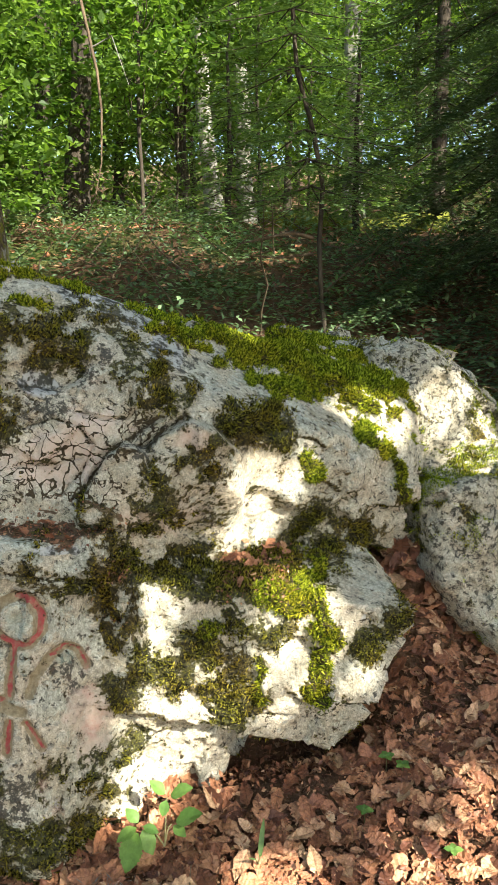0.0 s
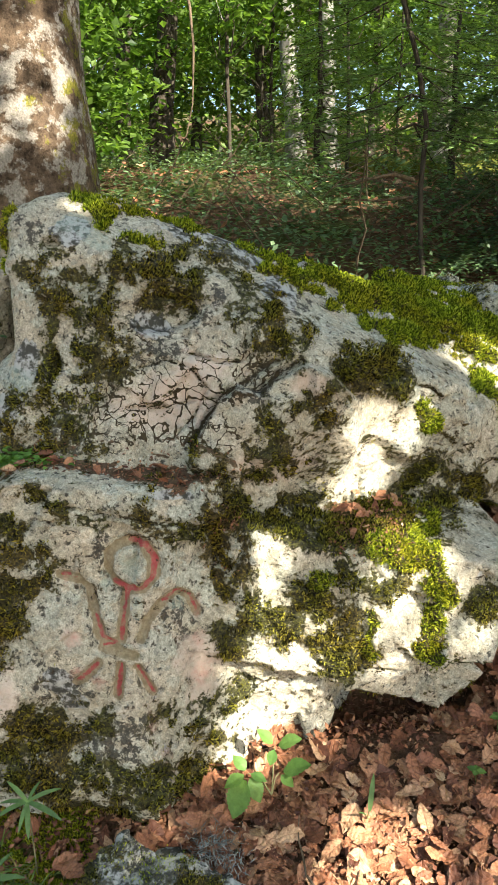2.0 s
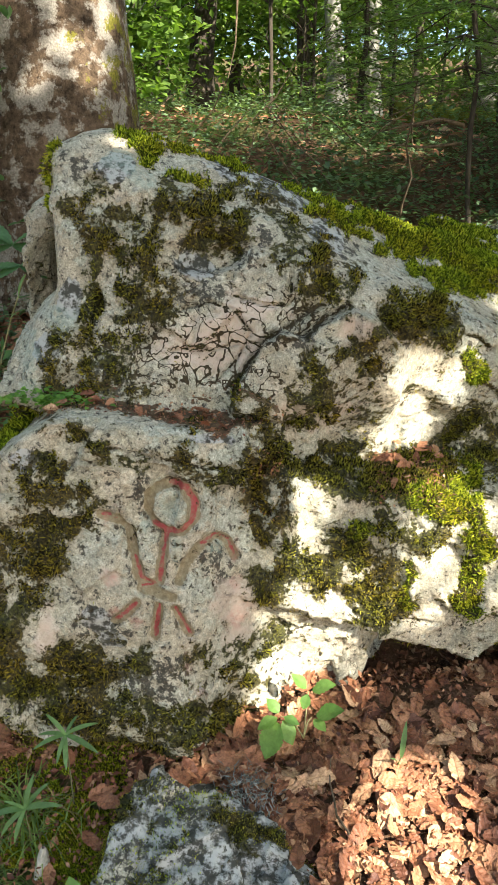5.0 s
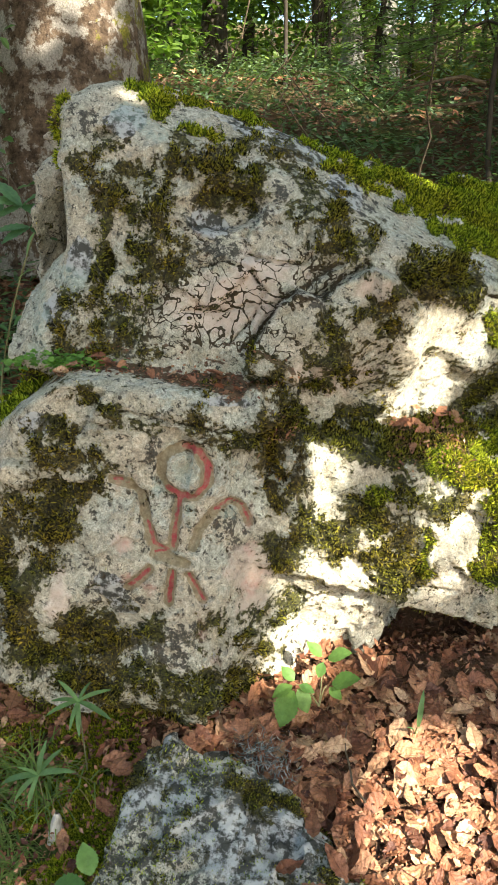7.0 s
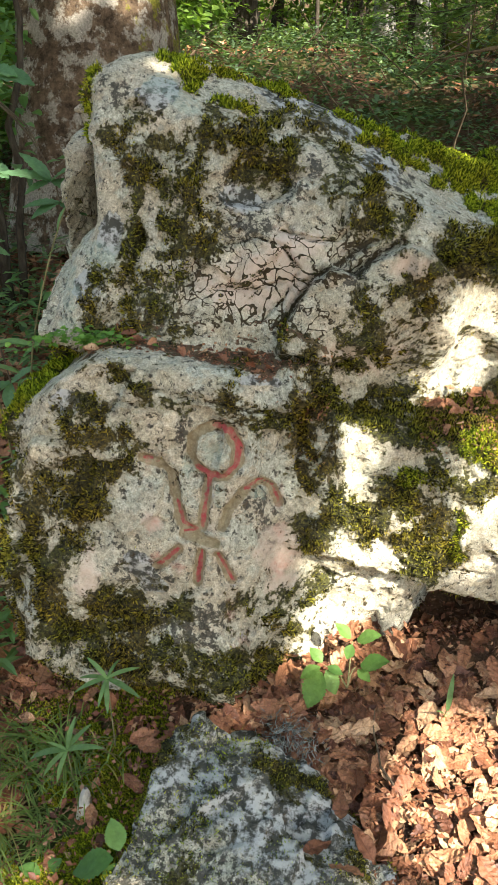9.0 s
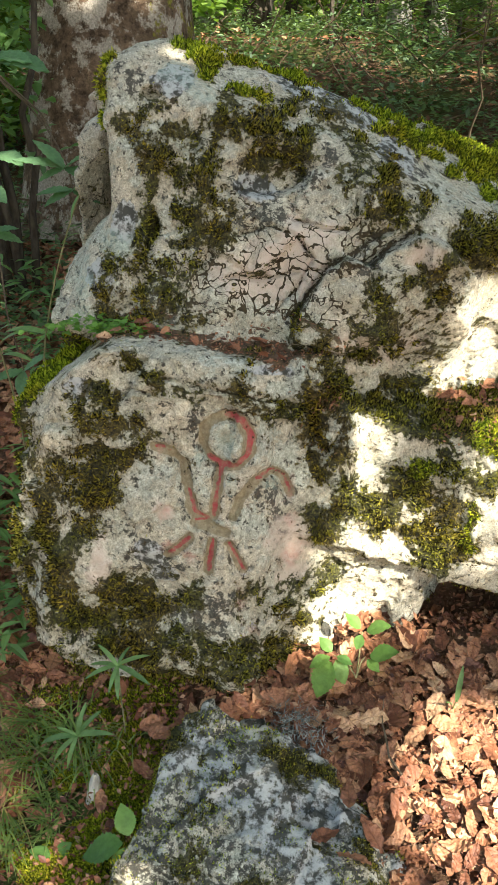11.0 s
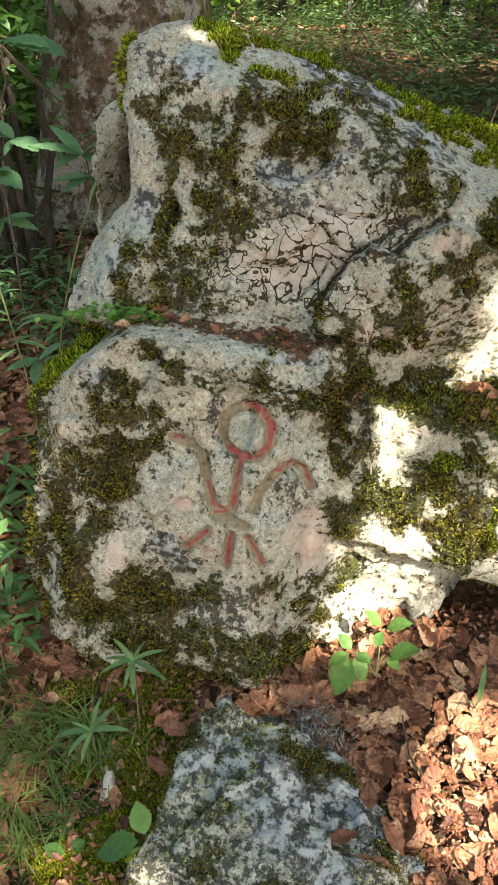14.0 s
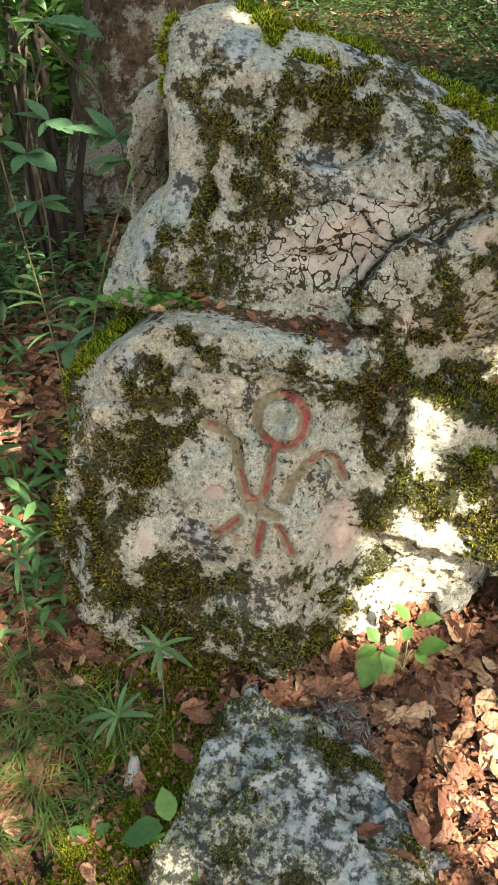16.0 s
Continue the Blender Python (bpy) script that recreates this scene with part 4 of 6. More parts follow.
    gully = faces_of(g, [
        (0.15, -1, 0.55, 0.42, 2.43, 0.92), (0.25, -0.35, 1, 0.38, 2.45, 1.06), (1, -0.2, 0.1, 0.525, 2.45, 0.9),
        (-1, 0, 0, 0.1, 2.4, 0.9), (0, -0.3, -1, 0.4, 2.45, 0.74), (0, 1, 0, 0, 2.95, 0)], 0.05)
    core = faces_of(g, [
        front(2.20, 0.3, 0.0, -0.1, 0.5), (-1, 0, 0, -0.8, 2, 0.5), (1, 0, 0, 0.35, 2.3, 0.5), (0, 0, 1, 0, 2, 0.8),
        (0, 0, -1, 0, 2, -0.1), (0, 1, 0, 0, 2.7, 0)], 0.05)
    f = smin(upper, skirt, 0.03)
    f = smin(f, column, 0.03)
    f = smin(f, slab, 0.012)
    f = smin(f, smin(smin(right, foot, 0.03), rib, 0.015), 0.012)
    f = smin(f, smin(gully, core, 0.02), 0.02)
    return f


bv, bq = skin(*solid(boulder_body, (-1.34, 1.58, -0.16), (0.62, 3.0, 1.62), H), H)
bn = normals_of(bv, bq)
plain = np.maximum(0.85 * step(0.35, 0.7, bn[:, 2]), 0.8 * step(0.0, 0.45, patches(bv, SMOOTH)))
bv = bv + bn * (stone_relief(bv, 30, 0.022, plain) * (1 - 0.35 * plain) + carving(bv, bn))[:, None]
bn = normals_of(bv, bq)
fields = stone_fields(bv, bn)
boulder = thing("boulder", "great pale limestone boulder with moss, cracks and a carved figure", "boulder")
child("rock_body", mesh_of("rock_body", bv, bq, ROCK, True, fields), boulder)


def tufts(v, n, mask, count, length, material, parent, seed, name="moss", label="", lift=0.3, thin=0.28):
    r = np.random.default_rng(seed)
    prob = mask / mask.sum()
    k = r.choice(len(v), count, p=prob)
    place = v[k] + r.normal(0, H * 0.6, (count, 3)) - n[k] * 0.002
    along = n[k] + r.normal(0, 0.55, (count, 3)) + np.array([0, 0, lift])
    L = length * r.uniform(0.5, 1.4, count) * (0.45 + 0.75 * mask[k])
    tv, tf = flakes(place, along, dirs(count, 1, r), L, L * thin)
    return child(name, mesh_of(name, tv, tf, material, False), parent, label, "stuff")


tufts(bv, bn, fields["lush"], 260000, 0.0095, MOSS, boulder, 3, "moss_cushion", "bright green cushion moss")
tufts(bv, bn, fields["moss"] * (1 - 0.8 * fields["lush"]), 270000, 0.0098, DARK_MOSS, boulder, 4, "moss_crust", "dull brownish moss crust")


def rock(name, label, planes, lo, hi, seed, h=0.009, big=0.02, k=0.04, lush=0.0, grey=0.0):
    """A loose rock from its faces, with moss on top."""
    v, q = skin(*solid(lambda g: faces_of(g, planes, k), lo, hi, h), h)
    v = v + normals_of(v, q) * stone_relief(v, seed, big)[:, None]
    n = normals_of(v, q)
    m = step(0.16, 0.32, 0.8 * fbm(v, 9, 4, seed + 2) + 0.10 * n[:, 2])
    z = np.zeros(len(v))
    far = np.ones(len(v))
    fl = dict(grey=grey * step(-0.25, 0.2, fbm(v, 4, 4, seed)), pink=z, red=z, wash=z, teal=z, soil=z, crackd=far, groove=z, rimd=far, pepper=0.35 * far + 0.5 * (grey > 0), cracked=z,
              mossp=0.14 + 0.9 * fbm(v, 9, 4, seed + 2) + 0.08 * n[:, 2])
    ob = thing(name, label, "rock")
    child("rock_body", mesh_of("rock_body", v, q, ROCK, True, fl), ob)
    tufts(v, n, m + 1e-6, int(20000 * (1 + lush)), 0.006, DARK_MOSS, ob, seed, "moss_crust")
    if lush:
        lm = step(0.0, 0.25, fbm(v, 5, 3, seed + 8) + 0.4 * n[:, 2] - 0.25)
        tufts(v, n, lm + 1e-6, int(60000 * lush), 0.0065, MOSS, ob, seed + 1, "moss_cushion")
    return ob


rock("boulder", "pale limestone boulder with sunlit face and mossy crest", [
    front(2.68, 0.12, 0.30, 0.5, 0.95), (0.12, 0.05, 1, 0.5, 2.8, 1.235), (0.75, -0.2, 0.75, 0.70, 2.8, 1.16),
    (0.9, -0.5, 0.3, 0.92, 2.85, 0.9), (-1, -0.5, 0.1, 0.42, 2.75, 1.1), (0, 0, -1, 0, 2.8, 0.35), (0, 1, 0, 0, 3.3, 1)],
    (0.3, 2.5, 0.3), (1.15, 3.4, 1.4), 51, big=0.03, lush=0.5)
rock("boulder", "grey limestone rock with moss beside the great boulder", [
    front(2.38, 0.15, 0.12, 0.62, 0.55), (-0.15, -0.25, 1, 0.62, 2.42, 0.79), (-1, -0.45, 0.1, 0.565, 2.45, 0.6),
    (-0.7, -0.3, -0.65, 0.58, 2.42, 0.50), (0.9, -0.4, 0.2, 0.95, 2.5, 0.6), (0, 0, -1, 0, 2.5, 0.1), (0, 1, 0, 0, 2.75, 0)],
    (0.35, 2.2, 0.05), (1.1, 2.85, 0.95), 61, lush=0.6)
rock("front_rock", "low grey lichen-crusted limestone rock in leaf litter", [
    (0.22, -0.12, 1, -0.50, 1.56, 0.025), (0.10, -0.38, 1, -0.50, 1.40, -0.03), (-0.10, -0.30, 1, -0.58, 1.45, 0.0),
    (-1, 0.08, 0.10, -0.625, 1.40, -0.05), (-0.88, 0.42, 0.20, -0.595, 1.54, 0.0), (0.28, 0.94, 0.22, -0.42, 1.60, 0.0),
    (0.56, 0.78, 0.35, -0.23, 1.52, -0.03), (0.75, 0.2, 0.6, -0.13, 1.40, -0.10), (0.2, -1, 0.5, -0.4, 1.16, -0.14), (0, 0, -1, 0, 1.5, -0.35)],
    (-0.8, 1.05, -0.4), (0.15, 1.8, 0.2), 71, 0.006, 0.03, 0.025, lush=0.12, grey=0.85)

# ---------------------------------------------------------------- the wood
def stem_path(base, top, bend, n=14, seed=0):
    r = np.random.default_rng(seed)
    t = np.linspace(0, 1, n)[:, None]
    base, top = np.array(base, float), np.array(top, float)
    w = np.cumsum(r.normal(0, 1, (n, 3)), 0)
    w -= w[0] + (w[-1] - w[0]) * t
    w[:, 2] = 0
    return base + (top - base) * t + w * bend


def crown_points(n, centre, size, clumps, seed):
    """Leaf places in uneven clumps about a crown."""
    r = np.random.default_rng(seed)
    c = dirs(clumps, 1, r) * r.uniform(0.35, 1.0, (clumps, 1)) ** 0.5 * np.array(size) + np.array(centre)
    k = r.integers(0, clumps, n)
    rad = r.uniform(0.12, 0.3, clumps)[k][:, None] * np.mean(size)
    p = c[k] + r.normal(0, 1, (n, 3)) * rad * np.array([1, 1, 0.16])
    return p, c


def broadleaf(base, height, radius, crown, size, leaves, leaf, seed, bark=BARK_GREY, label="slender beech tree with green leaves",
              lean=(0, 0), clumps=26, name="beech_tree", far=True, material=None):
    """A tree: tapered trunk, limbs to its clumps of leaves, crown."""
    x, y = base
    z = float(hill(x, y))
    ob = thing(name, label, "tree", "trees of the wood")
    r = np.random.default_rng(seed)
    path = stem_path((x, y, z - 0.1), (x + lean[0], y + lean[1], z + height), 0.02 * height / 6, 16, seed)
    t = np.linspace(0, 1, 16)
    rad = radius * (1 - 0.75 * t) * (1 + 0.5 * np.exp(-t * 25))
    child("trunk", mesh_of("trunk", *tube(path, rad, 10, 0.25, seed), bark), ob)
    p, c = crown_points(leaves, crown, size, clumps, seed)
    limbs = []
    for q in c[:18]:
        zz = np.clip((q[2] - z) / height - 0.06, 0.1, 0.97)
        s = path[int(zz * 15)]
        limbs.append(tube(stem_path(s, q, 0.05, 7, seed + 5), np.linspace(radius * 0.22, 0.004, 7), 5))
    child("branchwork", mesh_of("branchwork", *join(limbs), bark), ob, kind="stuff")
    d = dirs(leaves, 0.45, r) - np.array([0, 0, 0.25])
    up = np.tile([0, 0, 1.0], (leaves, 1)) + r.normal(0, 0.35, (leaves, 3))
    L = leaf * r.uniform(0.6, 1.25, leaves)
    v, f = flakes(p, d, up, L, L * 0.62)
    child("crown", mesh_of("crown", v, f, material or BEECH, False), ob, kind="stuff")
    return ob


def fir(base, height, radius, spread, seed, low=0.3, label="young dark green fir tree", twig=0.03, dense=1.0, droop=0.35, lean=(0, 0), needle=None, gap=0.055, bend=0.012):
    """A conifer: straight trunk, whorls of drooping boughs with flat sprays of needles."""
    x, y = base
    z = float(hill(x, y))
    r = np.random.default_rng(seed)
    ob = thing("fir_tree", label, "tree", "trees of the wood")
    path = stem_path((x, y, z - 0.1), (x + lean[0], y + lean[1], z + height), bend, 12, seed)
    child("trunk", mesh_of("trunk", *tube(path, np.linspace(radius, 0.008, 12), 8, 0.2, seed), BARK_DARK), ob)
    boughs, P, D, U = [], [], [], []
    h = low
    while h < height * 0.97:
        for a in np.arange(5) * 2 * np.pi / 5 + r.uniform(0, 6.28):
            reach = spread * (1 - h / height) ** 0.8 * r.uniform(0.75, 1.1) + 0.06
            out = np.array([math.cos(a + r.uniform(-.2, .2)), math.sin(a), 0])
            s = np.linspace(0, 1, 8)[:, None]
            q = np.array([x + lean[0] * h / height, y + lean[1] * h / height, z + h]) + out * reach * s + np.array([0, 0, 1]) * reach * (0.12 * s * s - droop * s)
            boughs.append(tube(q, np.linspace(0.006 * reach + 0.002, 0.001, 8), 4))
            side = np.array([-out[1], out[0], 0])
            n = int(reach / (twig * 0.55) * dense) + 3
            for sg in (-1, 1):
                t = r.uniform(0.12, 1.0, n)
                st = np.stack([np.interp(t, s[:, 0], q[:, k]) for k in range(3)], 1)
                tl = reach * 0.42 * (1 - 0.75 * t) * r.uniform(0.6, 1.2, n) + 0.02
                td = unit(out * 0.75 + sg * side + r.normal(0, 0.12, (n, 3)) + np.array([0, 0, -0.15]))
                m = np.maximum((tl / twig * 1.5).astype(int), 2)
                k = np.repeat(np.arange(n), m)
                u = r.uniform(0, 1, len(k))
                P.append(st[k] + td[k] * (u * tl[k])[:, None] - np.array([0, 0, 1]) * (0.25 * u * u * tl[k])[:, None])
                D.append(td[k] + np.where(r.uniform(size=len(k)) > 0.5, 0.8, -0.8)[:, None] * np.cross(td[k], [0, 0, 1.0])
                         + r.normal(0, 0.2, (len(k), 3)))
        h += height * gap * r.uniform(0.8, 1.2)
    child("branchwork", mesh_of("branchwork", *join(boughs), BARK_DARK), ob, kind="stuff")
    P, D = np.concatenate(P), np.concatenate(D)
    L = twig * r.uniform(0.7, 1.3, len(P))
    v, f = flakes(P, D, np.tile([0, 0, 1.0], (len(P), 1)) + r.normal(0, 0.3, (len(P), 3)), L, L * 0.30)
    child("needles", mesh_of("needles", v, f, needle or NEEDLE, False), ob, kind="stuff")
    return ob


# the old tree close behind the boulder
old = thing("old_tree", "thick grey tree trunk with yellow-green moss, behind the boulder", "tree")
bz = float(hill(-1.5, 4.0))
tt = np.linspace(0, 1, 40)
path = np.stack([-1.58 - 0.10 * tt * 3 + 0.04 * np.sin(tt * 6), np.full(40, 4.0), bz - 0.2 + tt * 7.0], 1)
rad = 0.345 + 0.16 * np.exp(-tt * 11) - 0.10 * tt
v, q = tube(path, rad, 72)
v += unit(v - np.repeat(path, 72, 0)) * (0.035 * fbm(v, 3, 3, 4, stretch=(1, 1, 0.5)) + 0.014 * fbm(v, 16, 3, 6, stretch=(1, 1, 0.4)))[:, None]
child("trunk", mesh_of("trunk", v, q, BARK_PALE), old)
p, c = crown_points(9000, (-1.9, 3.6, bz + 7.6), (2.6, 2.4, 1.2), 40, 5)
limbs = [tube(stem_path(path[30 + k % 9], q0, 0.06, 8, k), np.linspace(0.07, 0.008, 8), 6) for k, q0 in enumerate(c[:16])]
child("branchwork", mesh_of("branchwork", *join(limbs), BARK_PALE), old, kind="stuff")
v, f = flakes(p, dirs(9000, 0.4), np.tile([0, 0, 1.0], (9000, 1)) + rng.normal(0, 0.3, (9000, 3)), rng.uniform(.05, .1, 9000), rng.uniform(.03, .06, 9000))
child("crown", mesh_of("crown", v, f, BEECH, False), old, kind="stuff")

# trees of the wood behind
broadleaf((-1.56, 7.4), 9, 0.10, (-1.6, 7.2, 6.0), (1.8, 1.6, 2.0), 6000, 0.09, 101, BARK_DARK, "straight dark tree trunk with green leaves")
broadleaf((-2.75, 11.2), 11, 0.10, (-2.8, 11, 7.5), (2.2, 2.0, 3.0), 6000, 0.11, 102, BARK_DARK, "straight dark tree trunk with green leaves")
broadleaf((-2.45, 9.6), 9, 0.055, (-2.4, 9.6, 6.2), (1.6, 1.5, 2.5), 5000, 0.10, 105, BARK_DARK, "straight dark tree trunk with green leaves")
broadleaf((-0.42, 11.0), 12, 0.11, (-0.6, 11, 8.5), (2.2, 2.0, 3.0), 6000, 0.11, 103, BARK_GREY, lean=(-0.7, 0))
broadleaf((0.0, 11.2), 12, 0.10, (0.1, 11.2, 8.5), (2.2, 2.0, 3.0), 6000, 0.11, 104, BARK_GREY, lean=(-0.9, 0))
broadleaf((1.35, 10.5), 12, 0.12, (1.4, 10.5, 8.0), (2.0, 2.0, 3.0), 5000, 0.11, 106, BARK_GREY, lean=(-0.4, 0))
k = 0
r7 = np.random.default_rng(77)
for yy in (13.5, 16.5, 20, 25, 31, 38):
    for xx in np.arange(-0.75 * yy, 0.5 * yy, 1.6 + yy * 0.085):
        k += 1
        bx, by = xx + r7.uniform(-.8, .8), yy + r7.uniform(-1.4, 1.4)
        hz = float(hill(bx, by))
        hh = r7.uniform(8, 13) * (0.8 + yy / 60)
        broadleaf((bx, by), hh, r7.uniform(0.05, 0.12), (bx, by, hz + hh * 0.48), (1.4 + yy * .05, 1.4, hh * 0.46),
                  4200, 0.10 + yy * 0.0045, 200 + k, (BARK_DARK, BARK_GREY)[k % 3 == 0], clumps=48,
                  lean=(r7.uniform(-.5, .5), 0))
# leafy saplings in front of them
for i, (bx, by, hh, cz, sx, sz, n) in enumerate([
        (-2.2, 5.6, 4.0, .95, .8, .8, 3000), (-1.95, 6.2, 4.2, 1.15, .45, .75, 2400), (-0.85, 6.6, 4.4, 1.45, .55, .6, 2000), (-2.2, 7.2, 5, 1.2, 1.0, 1.1, 3600),
        (-1.7, 8.3, 5, 1.5, 1.0, 1.2, 3600), (-0.6, 8.0, 5, 1.8, .8, .8, 2600), (-0.8, 9.4, 5, 1.6, 1.0, 1.3, 3200), (0.7, 9.4, 5, 1.7, 1.0, 1.2, 3000),
        (-3.4, 7.4, 5, 1.3, 1.2, 1.2, 3600), (-4.2, 9.5, 5, 1.5, 1.3, 1.6, 3200), (-2.9, 5.2, 4, .8, .8, .8, 3000), (0.1, 7.6, 5, 1.9, .7, .7, 2200),
        (-2.7, 4.6, 3.0, .75, .6, .55, 2200), (-3.4, 5.6, 4, .9, .8, .7, 2800), (-4.0, 6.6, 4, 1.1, 1.0, .9, 3200), (-4.8, 8.0, 5, 1.4, 1.2, 1.2, 3200)]):
    hz = float(hill(bx, by))
    broadleaf((bx, by), hh, 0.016, (bx, by, hz + cz), (sx, sx, sz), n, 0.075, 400 + i, BARK_DARK, "thin beech sapling with bright green leaves",
              name="beech_sapling", clumps=40)
# the dead branch that hangs in front of the saplings
hang = thing("dead_branch", "pale bent dead branch hanging among the leaves", "branch")
child("bough", mesh_of("bough", *tube([(-1.06, 5.0, 3.32), (-0.98, 5.0, 3.1), (-0.90, 5.0, 2.72), (-0.88, 5.0, 2.5), (-0.89, 5.0, 2.2), (-0.93, 5.0, 2.02)],
                                      [0.010, 0.010, 0.009, 0.007, 0.005, 0.003], 7), TWIG), hang)
child("twig", mesh_of("twig", *tube([(-0.93, 5.0, 2.85), (-0.80, 4.95, 2.9), (-0.70, 4.9, 2.62)], [0.006, 0.004, 0.002], 5), BARK_GREY), hang)
child("twig", mesh_of("twig", *tube([(-1.06, 5.0, 3.32), (-1.16, 5.05, 3.36), (-1.2, 5.1, 4.2)], [0.012, 0.013, 0.015], 6), BARK_GREY), hang)
# conifers
fir((2.0, 4.6), 6.5, 0.09, 1.75, 501, 0.2, "dark spruce with drooping boughs", 0.036, 1.9, droop=0.75, needle=SPRUCE, gap=0.036)
fir((1.75, 7.6), 6.5, 0.08, 1.3, 502, 0.4, "dark spruce with drooping boughs", 0.045, 0.8, droop=0.6, needle=SPRUCE, gap=0.055)
fir((0.42, 4.25), 3.0, 0.014, 0.80, 503, 0.75, "young fir with a bare lower trunk", 0.036, 0.75, bend=0.025, lean=(-0.40, 0.0), gap=0.045)
fir((-0.15, 6.6), 1.5, 0.03, 0.65, 504, 0.35, dense=0.6)
fir((0.85, 6.4), 1.5, 0.03, 0.6, 506, 0.3, dense=0.6)
fir((2.9, 9.5), 9, 0.1, 2.0, 505, 0.5, "dark spruce with drooping boughs", 0.05, droop=0.6, needle=SPRUCE)
dry = thing("dead_branch", "dry bare side branch on the young fir", "branch")
child("bough", mesh_of("bough", *tube([(0.33, 4.22, 1.70), (0.22, 4.15, 1.72), (0.10, 4.05, 1.69), (-0.06, 4.1, 1.66)], [0.012, 0.010, 0.007, 0.003], 6), TWIG), dry)
child("bough", mesh_of("bough", *tube([(0.33, 4.22, 1.62), (0.15, 4.2, 1.60), (-0.02, 4.2, 1.61)], [0.008, 0.006, 0.002], 6), TWIG), dry)
bent = thing("dead_branch", "pale crooked stick standing in the undergrowth", "branch")
child("bough", mesh_of("bough", *tube([(-0.05, 5.8, 1.66), (0.02, 5.8, 1.52), (0.10, 5.8, 1.43), (0.11, 5.8, 1.30), (0.08, 5.8, 1.15)],
                                      [0.008, 0.012, 0.016, 0.017, 0.018], 7), BARK_GREY), bent)
# mossy fallen log on the bank
log = thing("fallen_log", "mossy fallen log on the bank under the trees", "log")
lp = np.array([(x, 6.9 + 0.1 * x, float(hill(x, 6.9 + 0.1 * x)) + 0.08) for x in np.linspace(0.1, 1.7, 12)])
child("trunk", mesh_of("trunk", *tube(lp, np.linspace(0.08, 0.11, 12), 12, 0.4, 9), bark_material("mossy_log", (0.05, 0.06, 0.012), (0.20, 0.22, 0.035), 0.9)), log)

# undergrowth on the bank, dry sticks, and far foliage
ru = np.random.default_rng(5)
n = 64000
x, y = ru.uniform(-4.2, 2.8, n) + ru.normal(0, 0.7, n), 2.75 + 5.2 * ru.uniform(0, 1, n) ** 1.5 + np.abs(ru.normal(0, 0.2, n))
pt = np.stack([x, y, 0 * x], 1)
m = (fbm(pt, 0.8, 3, 31) + ru.normal(0, 0.12, n) > -0.10 - 0.35 * step(6.0, 4.5, y)) & ~((x > -1.3) & (x < 1.0) & (y < 3.05))
x, y, pt = x[m], y[m], pt[m]
hh = (0.04 + 0.16 * ru.uniform(0, 1, len(x)) ** 2) * (1 + 1.2 * fbm(pt, 2.0, 2, 33))
p = np.stack([x, y, hill(x, y) + np.maximum(hh, 0.02)], 1)
L = ru.uniform(0.02, 0.055, len(x))
v, f = flakes(p, dirs(len(x), 0.3, ru), np.tile([0, 0, 1.0], (len(x), 1)) + ru.normal(0, 0.3, (len(x), 3)), L, L * 0.55)
tagged(new("undergrowth", mesh_of("undergrowth", v, f, UNDER, False)), "low green undergrowth covering the bank", "undergrowth", kind="stuff")
sticks = []
for i in range(170):
    bx, by = ru.uniform(-3, 2.2), ru.uniform(3.0, 7.5)
    a, e, ln = ru.uniform(0, 6.28), ru.uniform(0.0, 0.9), ru.uniform(0.2, 0.8)
    s = np.array([bx, by, float(hill(bx, by))])
    t = s + ln * np.array([math.cos(a) * math.cos(e), math.sin(a) * math.cos(e), math.sin(e) + 0.1])
    sticks.append(tube(stem_path(s, t, 0.02, 6, i), np.linspace(0.007, 0.002, 6), 4))
tagged(new("dry_sticks", mesh_of("dry_sticks", *join(sticks), TWIG)), "thin dry sticks lying in the undergrowth", "sticks", kind="stuff")
n = 62000
y = 11 + 34 * ru.uniform(0, 1, n)
x = y * ru.uniform(-0.85, 0.55, n)
pt = np.stack([x, y, 0 * x], 1)
z = hill(x, y) + ru.uniform(0, 1, n) ** 1.3 * (2.5 + 0.16 * y)
p = np.stack([x, y, z], 1)
m = fbm(p, 0.7, 3, 41, stretch=(1, 1, 1.6)) > -0.03
p = p[m]
L = ru.uniform(0.10, 0.17, len(p)) * (0.7 + p[:, 1] / 35)
v, f = flakes(p, dirs(len(p), 0.35, ru), np.tile([0, 0, 1.0], (len(p), 1)) + ru.normal(0, 0.35, (len(p), 3)), L, L * 0.6)
tagged(new("far_woods", mesh_of("far_woods", v, f, FAR, False)), "dense green foliage of the wood beyond", "foliage", kind="stuff")

# trees that close the wood at the sides and behind
for i, (bx, by, hh) in enumerate([(-6.5, 2.0, 10), (-4.5, -2.5, 11), (-7.5, -6.0, 12), (-1.5, -8.0, 12), (-3.2, -12.0, 13), (6.5, 3.5, 10), (8.5, 8.0, 12), (-9, 6.0, 12), (10, 0.5, 11), (-12, -1, 12)]):
    hz = float(hill(bx, by))
    broadleaf((bx, by), hh, 0.14, (bx, by, hz + hh * 0.62), (2.4, 2.2, hh * 0.32), 2600, 0.16, 600 + i, BARK_GREY, clumps=44)

